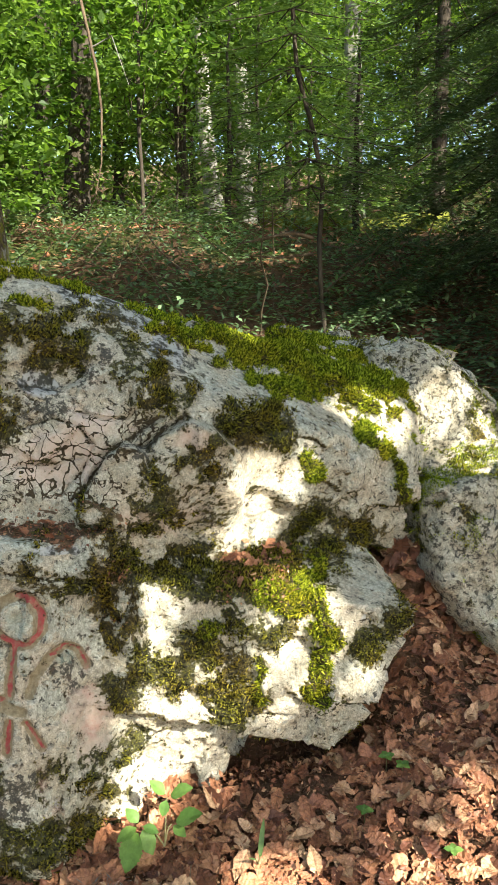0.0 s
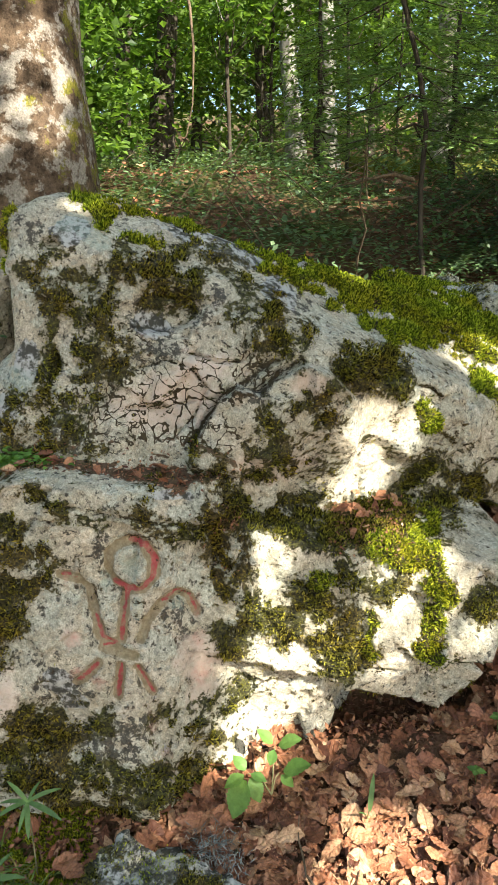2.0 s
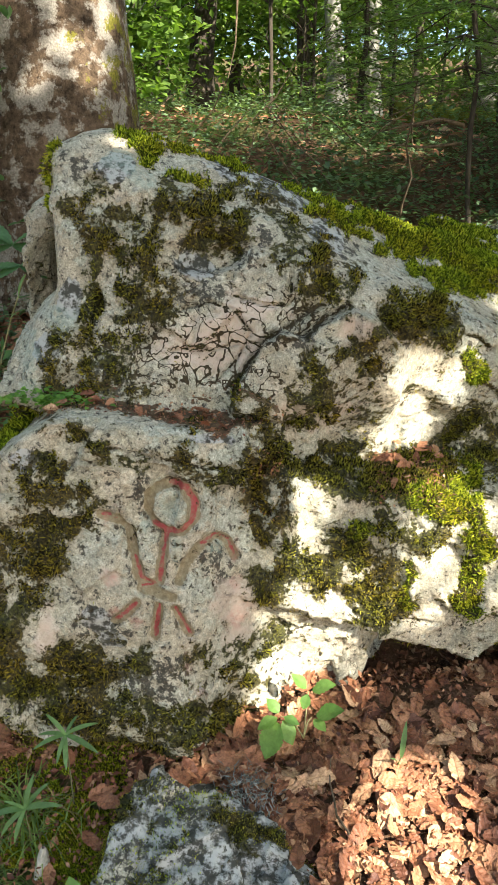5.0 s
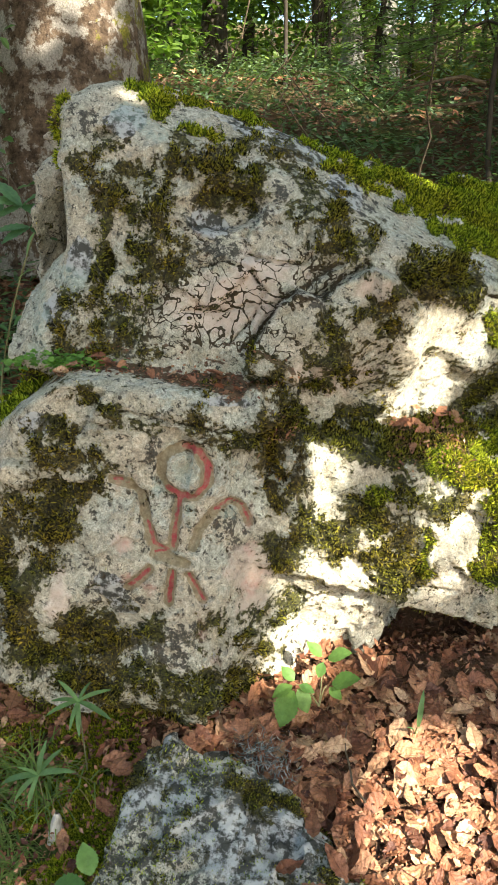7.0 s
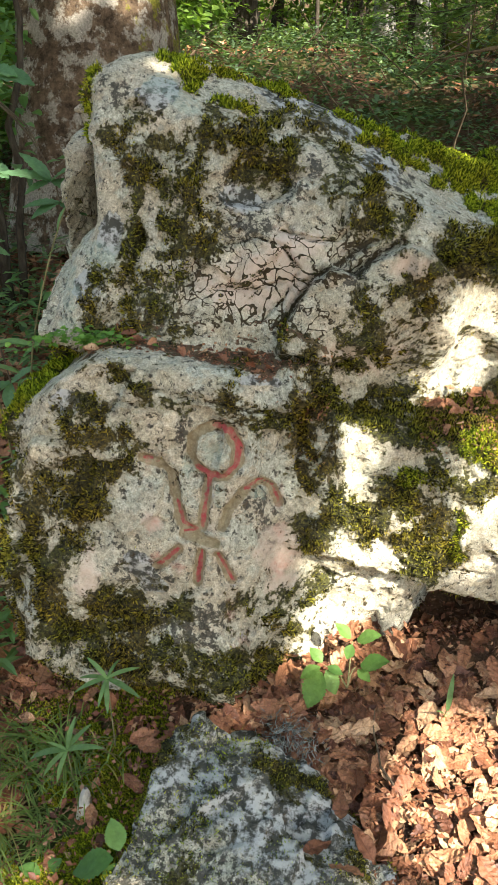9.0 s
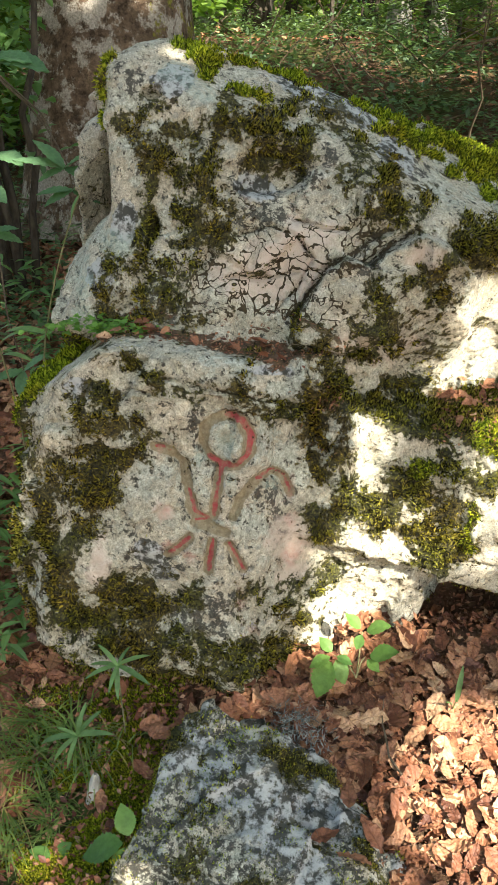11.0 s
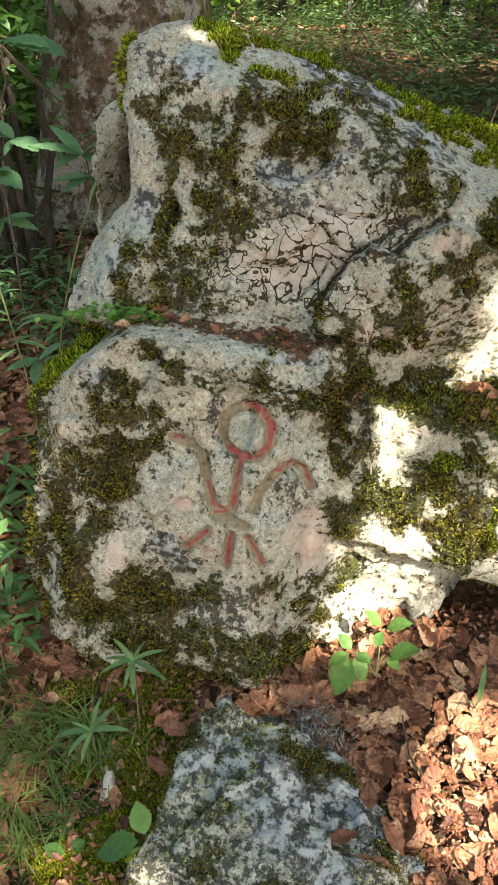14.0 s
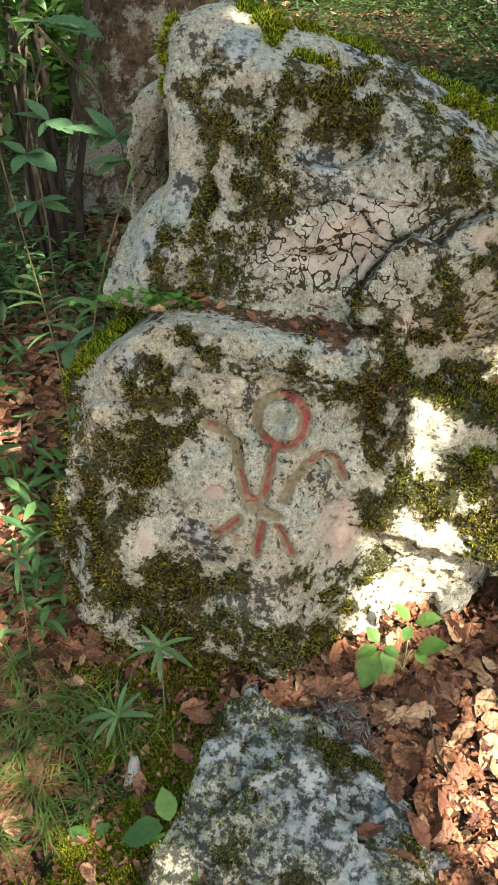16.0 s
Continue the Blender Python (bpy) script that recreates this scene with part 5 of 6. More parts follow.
# ---------------------------------------------------------------- an unseen tree overhead, added to shade the scene
# gaps cut into its crown to shape sun spots: place lit, half width of beam
SUN_ON_STONE = [
    (0, 2.06, 0.85, 0.06), (0.07, 2.08, 0.875, 0.075), (0.13, 2.12, 0.9, 0.025), (0.19, 2.16, 0.945, 0.025), (0.4, 2.45, 1.04, 0.09),
    (0.7, 2.72, 0.95, 0.14), (0.72, 2.7, 0.8, 0.1), (0.07, 1.94, 0.39, 0.06), (0.26, 2.02, 0.4, 0.06), (0.22, 2.01, 0.34, 0.03),
    (0.11, 2, 0.56, 0.09), (-0.21, 1.94, 0.18, 0.115), (-0.15, 1.93, 0.23, 0.065), (-0.27, 1.91, 0.12, 0.085), (-0.25, 1.88, 0.54, 0.036),
    (-0.24, 1.88, 0.6, 0.036), (-0.27, 1.88, 0.47, 0.03), (-0.45, 2.2, 1.38, 0.012), (-0.72, 2.12, 1.47, 0.025), (0, 2.5, 1.32, 0.05)]
SUN_ON_LITTER = [
    (0.02, 1.67, -0.03, 0.06), (0.12, 1.66, -0.04, 0.08), (0.09, 1.55, -0.08, 0.15), (0.21, 1.5, -0.09, 0.11), (0.03, 1.47, -0.09, 0.05),
    (0.3, 1.58, -0.05, 0.05), (0.5, 1.7, 0, 0.06), (0.62, 1.9, 0.06, 0.05), (0.38, 1.74, -0.01, 0.04)]
SUN_ON_WOOD = [
    (-1.35, 2, 0.15, 0.06), (-1.5, 2.3, 0.35, 0.06), (-1.3, 1.75, 0, 0.05), (-1.25, 2.05, 0.6, 0.05), (-1.5, 2.6, 1.1, 0.08), (-1.3, 2.1, 0.7, 0.05),
    (-1.75, 3, 1.5, 0.1), (-1.6, 2.7, 1.45, 0.07), (0, 4.1, 1.15, 0.15), (0.5, 4.1, 1.15, 0.15), (-0.5, 4.1, 1.2, 0.12), (0.8, 3.6, 0.9, 0.12),
    (-1.42, 3.66, 2.05, 0.04), (-1.34, 3.7, 2.3, 0.05), (-1.55, 3.66, 1.82, 0.03), (-1.52, 3.66, 2.25, 0.025), (-1.32, 3.72, 1.9, 0.06),
    (-1.68, 3.66, 2.05, 0.025), (-1.27, 3.8, 2.12, 0.05), (-1.5, 3.66, 2.55, 0.04)]
N = 72000
BANK = 1300                                             # those that shade the bank and the trees on it
rc = np.random.default_rng(88)
aim = rc.uniform((-1.9, 1.0, -0.4), (1.8, 4.2, 2.8), (N, 3))
S = np.array(SUN)
place = aim + S * rc.uniform(4.5, 9.0, (N, 1))
aim = rc.uniform((-4.5, 4.2, 0.8), (3.0, 7.2, 1.9), (BANK, 3))
bank = aim + S * rc.uniform(9.0, 14.0, (BANK, 1))
bank = bank[fbm(bank, 1.1, 3, 19) > -0.05]
place = np.concatenate([place, bank])
N = len(place)
keep = place[:, 2] > 2.6
for x, y, z, rr in SUN_ON_STONE + SUN_ON_LITTER + SUN_ON_WOOD:
    w = place - np.array([x, y, z])
    gap = np.linalg.norm(w - (w @ S)[:, None] * S, axis=1) > rr * 1.25 + 0.04
    keep &= gap | (rc.uniform(size=N) < (0.12 if z < 0 else 0.0))
place = place[keep]
n = len(place)
# added out of view; its leaves are laid only to block the sun
shade = thing("beech_tree", "unseen leafy beech tree added to shade the boulder", "tree", "trees of the wood")
tp = stem_path((3.4, -3.4, -1.6), (3.0, -3.0, 9.5), 0.03, 16, 3)
child("trunk", mesh_of("trunk", *tube(tp, np.linspace(0.24, 0.05, 16), 12, 0.2, 3), BARK_GREY), shade)
child("branchwork", mesh_of("branchwork", *join([tube(stem_path(tp[7 + i % 8], place[i * 400], 0.05, 8, i), np.linspace(0.05, 0.006, 8), 5) for i in range(24)]), BARK_GREY), shade, kind="stuff")
L = rc.uniform(0.055, 0.10, n) * np.where(np.arange(n) < n - (keep[-len(bank):]).sum(), 1.0, 1.7)
v, f = flakes(place, dirs(n, 0.5, rc), np.tile([0, 0, 1.0], (n, 1)) + rc.normal(0, 0.4, (n, 3)), L, L * 0.62)
child("crown", mesh_of("crown", v, f, BEECH, False), shade, kind="stuff")

# ---------------------------------------------------------------- fallen leaves
def curled_leaf(seed, length=1.0, width=0.6, n=9, m=5):
    """One dry beech leaf of unit length: curled, with a wavy rim."""
    r = np.random.default_rng(seed)
    t = np.linspace(0, 1, n)
    tc = np.clip(t, 0.015, 0.99)
    half = width * 0.5 * 2.2 * tc ** 0.62 * (1 - tc) ** 0.92 * (1 + 0.10 * r.normal(size=n))
    s = np.linspace(-1, 1, m)
    T, Sx = np.meshgrid(t, s, indexing="ij")
    x = T - 0.5
    y = Sx * half[:, None] + 0.05 * r.normal() * np.sin(3 * T)
    z = r.uniform(-0.3, 0.6) * y * y * 1.2 + r.uniform(-0.25, 0.3) * (x * x) + r.uniform(-.35, .35) * x * y * 2 + 0.014 * r.normal(size=x.shape)
    z += 0.016 * np.where(np.arange(n) % 2, 1.0, -1.0)[:, None] * np.abs(Sx)
    z += 0.022 * np.sin(T * r.uniform(6, 14) + r.uniform(0, 6)) * np.abs(Sx) + 0.006 * np.cos(T * 50) * np.abs(Sx)
    fold = r.uniform(-0.4, 0.4)
    z += np.maximum((x - fold) * r.uniform(-0.7, 0.7) + y * r.uniform(-1, 1), 0) * r.uniform(0.0, 0.8)
    z += r.uniform(-0.2, 0.45) * np.abs(y) * (1 - 0.4 * T)
    y = y + 0.10 * np.sin(2.5 * T + r.uniform(0, 6)) * r.uniform(-1, 1)
    v = np.stack([x, y, z, T, Sx], -1).reshape(-1, 5) * np.array([length, length, length, 1, 1])
    i = np.arange(n - 1)[:, None] * m + np.arange(m - 1)[None, :]
    return v, np.stack([i, i + m, i + m + 1, i + 1], -1).reshape(-1, 4)


PLAIN = [curled_leaf(900 + k, 1.0, 0.5 + 0.06 * (k % 3), 5, 3) for k in range(8)]
LEAVES = [curled_leaf(900 + k, 1.0, 0.56 + 0.05 * (k % 4), 13, 5) for k in range(16)]


def turns(n, r, tilt, slope=0.36):
    """Rotations that lay things on the slope, tilted and turned by chance."""
    up = unit(np.stack([r.normal(0, tilt, n), -slope + r.normal(0, tilt, n), np.ones(n)], 1))
    a = r.uniform(0, 2 * np.pi, n)
    d = np.stack([np.cos(a), np.sin(a), 0 * a], 1)
    d = unit(d - up * (d * up).sum(1)[:, None])
    return np.stack([d, np.cross(up, d), up], 2)


def scatter(places, size, r, tilt, slope=0.36, kinds=LEAVES):
    parts = []
    kind = r.integers(0, len(kinds), len(places))
    R = turns(len(places), r, tilt, slope)
    for k, (v, f) in enumerate(kinds):
        m = kind == k
        w = np.einsum("nij,vj->nvi", R[m] * size[m][:, None, None], v[:, :3]) + places[m][:, None, :]
        w = np.concatenate([w, np.broadcast_to(v[:, 3:], (len(w), len(v), 2))], 2)
        parts.append((w.reshape(-1, 5), (np.arange(m.sum())[:, None, None] * len(v) + f[None]).reshape(-1, 4)))
    return join(parts)


def leaf_mesh(name, leaves, material):
    v, f = leaves
    return mesh_of(name, v[:, :3], f, material, False, {"along": v[:, 3], "across": v[:, 4]})


def on_ground(x, y, lift):
    return np.stack([x, y, hill(x, y) + lift], 1)


def in_rock(x, y):
    """Where rocks stand on the ground."""
    return (x > -0.60) & (y < 1.60 - 0.30 * (x + 0.54)) & (y < 1.53 - 0.72 * (x + 0.25)) & (x < -0.16) & (y > 1.2)


rl = np.random.default_rng(321)
n = 15000
x, y = rl.uniform(-1.9, 1.3, n), 0.9 + 2.7 * rl.uniform(0, 1, n) ** 1.1
thin = (x < -0.62) & (x > -0.97 - 0.25 * (y - 1.4)) & (y < 1.75) & (rl.uniform(size=n) < 0.90) | (x > -0.14) & (x < 0.24) & (y > 1.90) & (y < 2.2) & (rl.uniform(size=n) < 0.92)
m = ~thin & ~in_rock(x, y)
x, y = x[m], y[m]
litter = scatter(on_ground(x, y, rl.uniform(0.0, 0.030, len(x))), 0.028 + 0.056 * rl.uniform(0, 1, len(x)), rl, 0.17)
child("leaf_litter", leaf_mesh("leaf_litter", litter, LITTER), ground, "deep litter of brown beech leaves", "stuff")
n = 9000
x, y = rl.uniform(-5, 3.5, n), 3.3 + 8 * rl.uniform(0, 1, n) ** 1.3
keep = rl.uniform(size=n) < np.where(y > 4.9, 0.9, 0.3)
x, y = x[keep], y[keep]
m = fbm(np.stack([x, y, 0 * x], 1), 0.9, 3, 15) > -0.12
x, y = x[m], y[m]
litter = scatter(on_ground(x, y, rl.uniform(0.0, 0.03, len(x))), rl.uniform(0.05, 0.085, len(x)), rl, 0.3, kinds=PLAIN)
child("leaf_litter", leaf_mesh("leaf_litter", litter, LITTER), ground, "litter of brown leaves under the trees", "stuff")
n = 9000
x, y = rl.uniform(-7, 7, n), rl.uniform(-6, 3.6, n)
m = ~((x > -1.8) & (x < 1.3) & (y > 0.9))
x, y = x[m], y[m]
litter = scatter(on_ground(x, y, rl.uniform(0.0, 0.03, len(x))), rl.uniform(0.06, 0.10, len(x)), rl, 0.3, kinds=PLAIN)
child("leaf_litter", leaf_mesh("leaf_litter", litter, LITTER), ground, "litter of brown leaves on the slope", "stuff")
# crumbs of leaf, bark and soil
n = 36000
x, y = rl.uniform(-1.5, 1.0, n), rl.uniform(1.1, 2.4, n)
L = 0.004 + 0.022 * rl.uniform(0, 1, n) ** 2
v, f = flakes(on_ground(x, y, rl.uniform(0.005, 0.04, n)), dirs(n, 0.6, rl), dirs(n, 1, rl) + np.array([0, 0, 1.0]), L, L * 0.6)
child("leaf_crumbs", mesh_of("leaf_crumbs", v, f, LITTER, False), ground, "brown crumbs of leaf and bark", "stuff")
# leaves that can be told apart, on top
shared = [leaf_mesh("dead_leaf", leaf, DEAD) for leaf in LEAVES]
n = 290
x, y = rl.uniform(-0.42, 0.62, n), rl.uniform(1.28, 2.10, n)
m = ~in_rock(x, y) & ~((x > -0.14) & (x < 0.24) & (y > 1.90))
x, y = x[m], y[m]
p = on_ground(x, y, rl.uniform(0.024, 0.042, len(x)))
R = turns(len(x), rl, 0.24)


def lay_leaf(place, rot, size, kind, parent):
    ob = new("dead_leaf", shared[kind])
    ob.parent = parent
    ob.matrix_basis = Matrix.Translation(place) @ Matrix(rot.tolist()).to_4x4() @ Matrix.Scale(size, 4)
    return ob


for k in range(len(x)):
    lay_leaf(p[k], R[k], rl.uniform(0.045, 0.085), k % 16, ground)
# leaves caught on the ledge, in the hollow, on the low rock and in the cleft beside the boulder
bx, by, bz3 = bv[:, 0], bv[:, 1], bv[:, 2]
flat = np.nonzero((bn[:, 2] > 0.5) & (bz3 > 0.56) & (bz3 < 0.90) & (by < 2.25) & (bx > -0.85) & (bx < 0.12) & ((bx > -0.08) | (bx < -0.3) & (by > 1.79)))[0]
for k in rl.choice(flat, 46):
    lay_leaf(bv[k] + bn[k] * 0.012, turns(1, rl, 0.4, 0.2)[0], rl.uniform(0.02, 0.05), int(rl.integers(0, 16)), boulder)
k = rl.choice(flat, 2600)
L = rl.uniform(0.003, 0.013, 2600)
v, f = flakes(bv[k] + rl.normal(0, 0.004, (2600, 3)) + bn[k] * 0.002, dirs(2600, 0.6, rl), dirs(2600, 1, rl) + np.array([0, 0, 1.0]), L, L * 0.6)
child("ledge_litter", mesh_of("ledge_litter", v, f, LITTER, False), boulder, "brown crumbs of leaf on the ledge", "stuff")
for k in range(80):
    q = np.array([rl.uniform(0.36, 0.60), rl.uniform(2.2, 2.6), 0])
    q[2] = float(hill(q[0], q[1])) + rl.uniform(0.01, 0.05)
    lay_leaf(q, turns(1, rl, 0.5, 0.8)[0], rl.uniform(0.05, 0.085), int(rl.integers(0, 16)), ground)
for qx, qy, qz in ((-0.20, 1.46, -0.03), (-0.15, 1.40, -0.06), (-0.24, 1.36, -0.05), (-0.13, 1.52, -0.06), (-0.18, 1.33, -0.07), (-0.675, 1.60, -0.045), (-0.645, 1.57, -0.05), (-0.96, 1.42, -0.2), (-1.03, 1.5, -0.18)):
    lay_leaf((qx, qy, qz), turns(1, rl, 0.25, 0.2)[0], 0.075, int(rl.integers(0, 16)), ground)

# ---------------------------------------------------------------- herbs, grass and shrubs
def toothed_leaf(seed=0, teeth=0.07, width=0.70):
    """A leaf of unit length with a toothed rim and sunken veins."""
    n, m = 21, 9
    t = np.linspace(0, 1, n)
    half = width * 0.5 * np.sin(np.pi * np.clip(t, 0.02, 0.985)) ** 0.8 * (1.2 - 0.42 * t)
    half = half * (1 + teeth * np.where(np.arange(n) % 2 == 0, 1, -1))
    s = np.linspace(-1, 1, m)
    T, Sx = np.meshgrid(t, s, indexing="ij")
    x, y = T, Sx * half[:, None]
    z = 0.16 * np.abs(y) - 0.16 * T * T + 0.016 * np.cos((T - 0.35 * np.abs(Sx)) * 40) * (np.abs(Sx) > 0.1)
    v = np.stack([x, y, z], -1).reshape(-1, 3)
    i = np.arange(n - 1)[:, None] * m + np.arange(m - 1)[None, :]
    return v, np.stack([i, i + m, i + m + 1, i + 1], -1).reshape(-1, 4)


def strap_leaf(width=0.13):
    n = 9
    t = np.linspace(0, 1, n)
    half = width * 0.5 * np.sin(np.pi * np.clip(0.08 + 0.92 * t, 0, 0.99)) ** 0.6
    v = np.concatenate([np.stack([t, s * half, 0.25 * np.abs(s) * half + 0.15 * t - 0.4 * t * t], 1) for s in (-1, 0, 1)])
    i = np.arange(n - 1)
    return v, np.concatenate([np.stack([i + a * n, i + 1 + a * n, i + 1 + (a + 1) * n, i + (a + 1) * n], 1) for a in (0, 1)])[:, ::-1]


def green_leaf_object_material(name, c1, c2, thin=0.4):
    m = Nodes(name)
    r = m.t.nodes.new("ShaderNodeObjectInfo").outputs["Random"]
    c = m.ramp(r, (0.0, c1), (1.0, c2))
    c = m.mix(0.5, c, m.mix(1.0, c, m.ramp(m.noise(70, 3), (0.3, 0.6), (0.7, 1.3)), "MULTIPLY"))
    m.finish(c, 0.45, m.bump(m.noise(160, 2), 0.3, 0.002), 0.35)
    tr = m.t.nodes.new("ShaderNodeBsdfTranslucent")
    m.link(m.mix(1.0, c, (1.3, 1.4, 0.6), "MULTIPLY"), tr.inputs["Color"])
    mix = m.t.nodes.new("ShaderNodeMixShader")
    mix.inputs[0].default_value = thin
    m.link(m.bsdf.outputs[0], mix.inputs[1])
    m.link(tr.outputs[0], mix.inputs[2])
    m.link(mix.outputs[0], m.out.inputs["Surface"])
    return m.mat


BRAMBLE = green_leaf_object_material("bramble_leaf", (0.10, 0.21, 0.05), (0.20, 0.35, 0.085))
LANCE = green_leaf_object_material("lance_leaf", (0.12, 0.22, 0.08), (0.20, 0.33, 0.12))
BROAD = green_leaf_object_material("shrub_broad_leaf", (0.10, 0.20, 0.10), (0.17, 0.31, 0.15), 0.4)
toothed = mesh_of("leaf", *toothed_leaf(), BRAMBLE)
lance = mesh_of("leaf", *strap_leaf(0.16), LANCE)
broad = mesh_of("leaf", *toothed_leaf(1, 0.02, 0.48), BROAD)
STALK = bark_material("green_stalk", (0.10, 0.11, 0.04), (0.26, 0.24, 0.12), 0.0, 60)


def set_leaf(parent, me, base, tip, size=None, roll=0.0, short=1.0):
    """A leaf from its stalk's end towards tip."""
    a, b = Vector(base), Vector(tip)
    x = (b - a).normalized()
    up = Vector((0.0, -0.35, 1.0))
    y = up.cross(x).normalized()
    z = x.cross(y)
    m = Matrix((x, y, z)).transposed().to_4x4()
    ob = new("leaf", me)
    ob.parent = parent
    s = (size or (b - a).length) * short
    a = a + (b - a) * (1 - short)
    ob.matrix_basis = Matrix.Translation(a) @ m @ pose(0, 0, 0, roll) @ Matrix.Scale(s, 4)
    return ob


def stalk(parent, pts, r0, r1, name="stem", material=None):
    pts = np.asarray(pts, float)
    t = np.linspace(0, 1, len(pts))
    u = np.linspace(0, 1, 12)
    path = np.stack([np.interp(u, t, pts[:, k]) for k in range(3)], 1)
    for k in (1, 2):
        path[1:-1] = (path[:-2] + 2 * path[1:-1] + path[2:]) / 4
    return child(name, mesh_of(name, *tube(path, np.linspace(r0, r1, 12), 6), material or STALK), parent)


def bramble(label, base, sprays):
    """A low bramble: each spray is a stalk's end with leaves of (tip, size)."""
    ob = thing("bramble_plant", label, "plant")
    for end, leaves in sprays:
        mid = [(base[k] + end[k]) / 2 for k in range(3)]
        mid[2] += 0.02
        stem = stalk(ob, [base, mid, end], 0.0022, 0.0014)
        for tip in leaves:
            set_leaf(stem, toothed, end, tip, roll=random.uniform(-12, 12), short=0.84)
    return ob


def star_plant(label, centre, tips):
    """A herb whose narrow leaves spread from the top of its stem."""
    ob = thing("herb", label, "plant", "narrow-leaved herbs")
    x, y, z = centre
    stem = stalk(ob, [(x + 0.01, y + 0.01, float(hill(x, y)) - 0.01), (x, y, z)], 0.002, 0.0015)
    for tip in tips:
        set_leaf(stem, lance, centre, tip)
    return ob


def tall_herb(label, stem, leaves):
    ob = thing("tall_herb", label, "plant")
    x, y, z = stem[-1]
    main = stalk(ob, stem + [(x + 0.02, y + 0.02, float(hill(x, y)) - 0.02)], 0.0016, 0.003)
    for a, b in leaves:
        set_leaf(main, lance, a, b)
    return ob


bramble("low bramble with fresh toothed green leaves", (-0.21, 1.77, 0.036), [((-0.268, 1.76, 0.1), [(-0.324, 1.73, 0.083), (-0.304, 1.7, 0.017),
    (-0.305, 1.78, 0.135), (-0.221, 1.75, 0.092), (-0.232, 1.73, 0.043)]), ((-0.204, 1.79, 0.157), [(-0.144, 1.77, 0.202), (-0.245, 1.8, 0.199),
    (-0.216, 1.77, 0.117)]), ((-0.193, 1.78, 0.091), [(-0.121, 1.76, 0.14), (-0.156, 1.75, 0.08)])])
bramble("small bramble with pale toothed leaves", (-0.631, 1.29, -0.181), [((-0.631, 1.29, -0.082), [(-0.735, 1.27, -0.115), (-0.664, 1.33, -0.026),
    (-0.655, 1.25, -0.143), (-0.574, 1.29, -0.095)]), ((-0.606, 1.25, -0.127), [(-0.607, 1.22, -0.142), (-0.556, 1.22, -0.116), (-0.65, 1.24,
    -0.173)])])
bramble("tiny bramble seedling in the moss", (-0.824, 1.33, -0.237), [((-0.819, 1.32, -0.208), [(-0.868, 1.31, -0.176), (-0.786, 1.33, -0.163), (-0.833, 1.29,
    -0.245), (-0.785, 1.3, -0.208)])])
star_plant("herb with narrow pointed green leaves", (-0.755, 1.58, 0.122), [(-0.828, 1.55, 0.108), (-0.806, 1.6, 0.164), (-0.691, 1.6, 0.157),
    (-0.671, 1.55, 0.12), (-0.737, 1.52, 0.081), (-0.758, 1.52, 0.099), (-0.823, 1.58, 0.126), (-0.742, 1.62, 0.154)])
star_plant("herb with narrow pointed green leaves", (-1.179, 1.72, 0.198), [(-1.232, 1.7, 0.245), (-1.129, 1.74, 0.28), (-1.157, 1.66, 0.144), (-1.22,
    1.7, 0.167), (-1.112, 1.65, 0.234), (-1.217, 1.76, 0.235)])
star_plant("herb with narrow pointed green leaves", (-0.829, 1.5, -0.027), [(-0.894, 1.47, -0.082), (-0.792, 1.53, 0.029), (-0.876, 1.5, -0.006),
    (-0.934, 1.5, -0.052), (-0.747, 1.48, 0.025), (-0.844, 1.45, -0.076), (-0.822, 1.52, 0.046)])
tall_herb("tall thin stem with lance-shaped leaves", [(-1.299, 1.98, 1.145), (-1.258, 1.99, 0.961), (-1.217, 2.0, 0.785), (-1.166, 2.02, 0.542)],
    [((-1.218, 2.0, 0.797), (-1.297, 1.95, 0.835)), ((-1.216, 2.0, 0.783), (-1.293, 1.95, 0.793)), ((-1.211, 2.0, 0.776), (-1.162, 1.97, 0.829)),
    ((-1.205, 2.0, 0.754), (-1.107, 1.98, 0.825)), ((-1.187, 2.0, 0.785), (-1.049, 1.95, 0.832)), ((-1.231, 2.0, 0.839), (-1.336, 2.05, 0.851)),
    ((-1.199, 2.0, 0.725), (-1.104, 1.95, 0.753)), ((-1.23, 2.0, 0.853), (-1.185, 2.0, 0.874)), ((-1.2, 2.0, 0.71), (-1.246, 1.95, 0.688))])
tall_herb("dry pale grass stem leaning by the boulder", [(-0.941, 1.95, 1.139), (-0.988, 1.95, 1.032), (-1.049, 1.95, 0.825), (-1.082, 1.96, 0.621)],
    [((-0.941, 1.95, 1.139), (-0.966, 1.93, 1.09)), ((-0.992, 1.95, 1.025), (-0.949, 1.93, 1.066))])
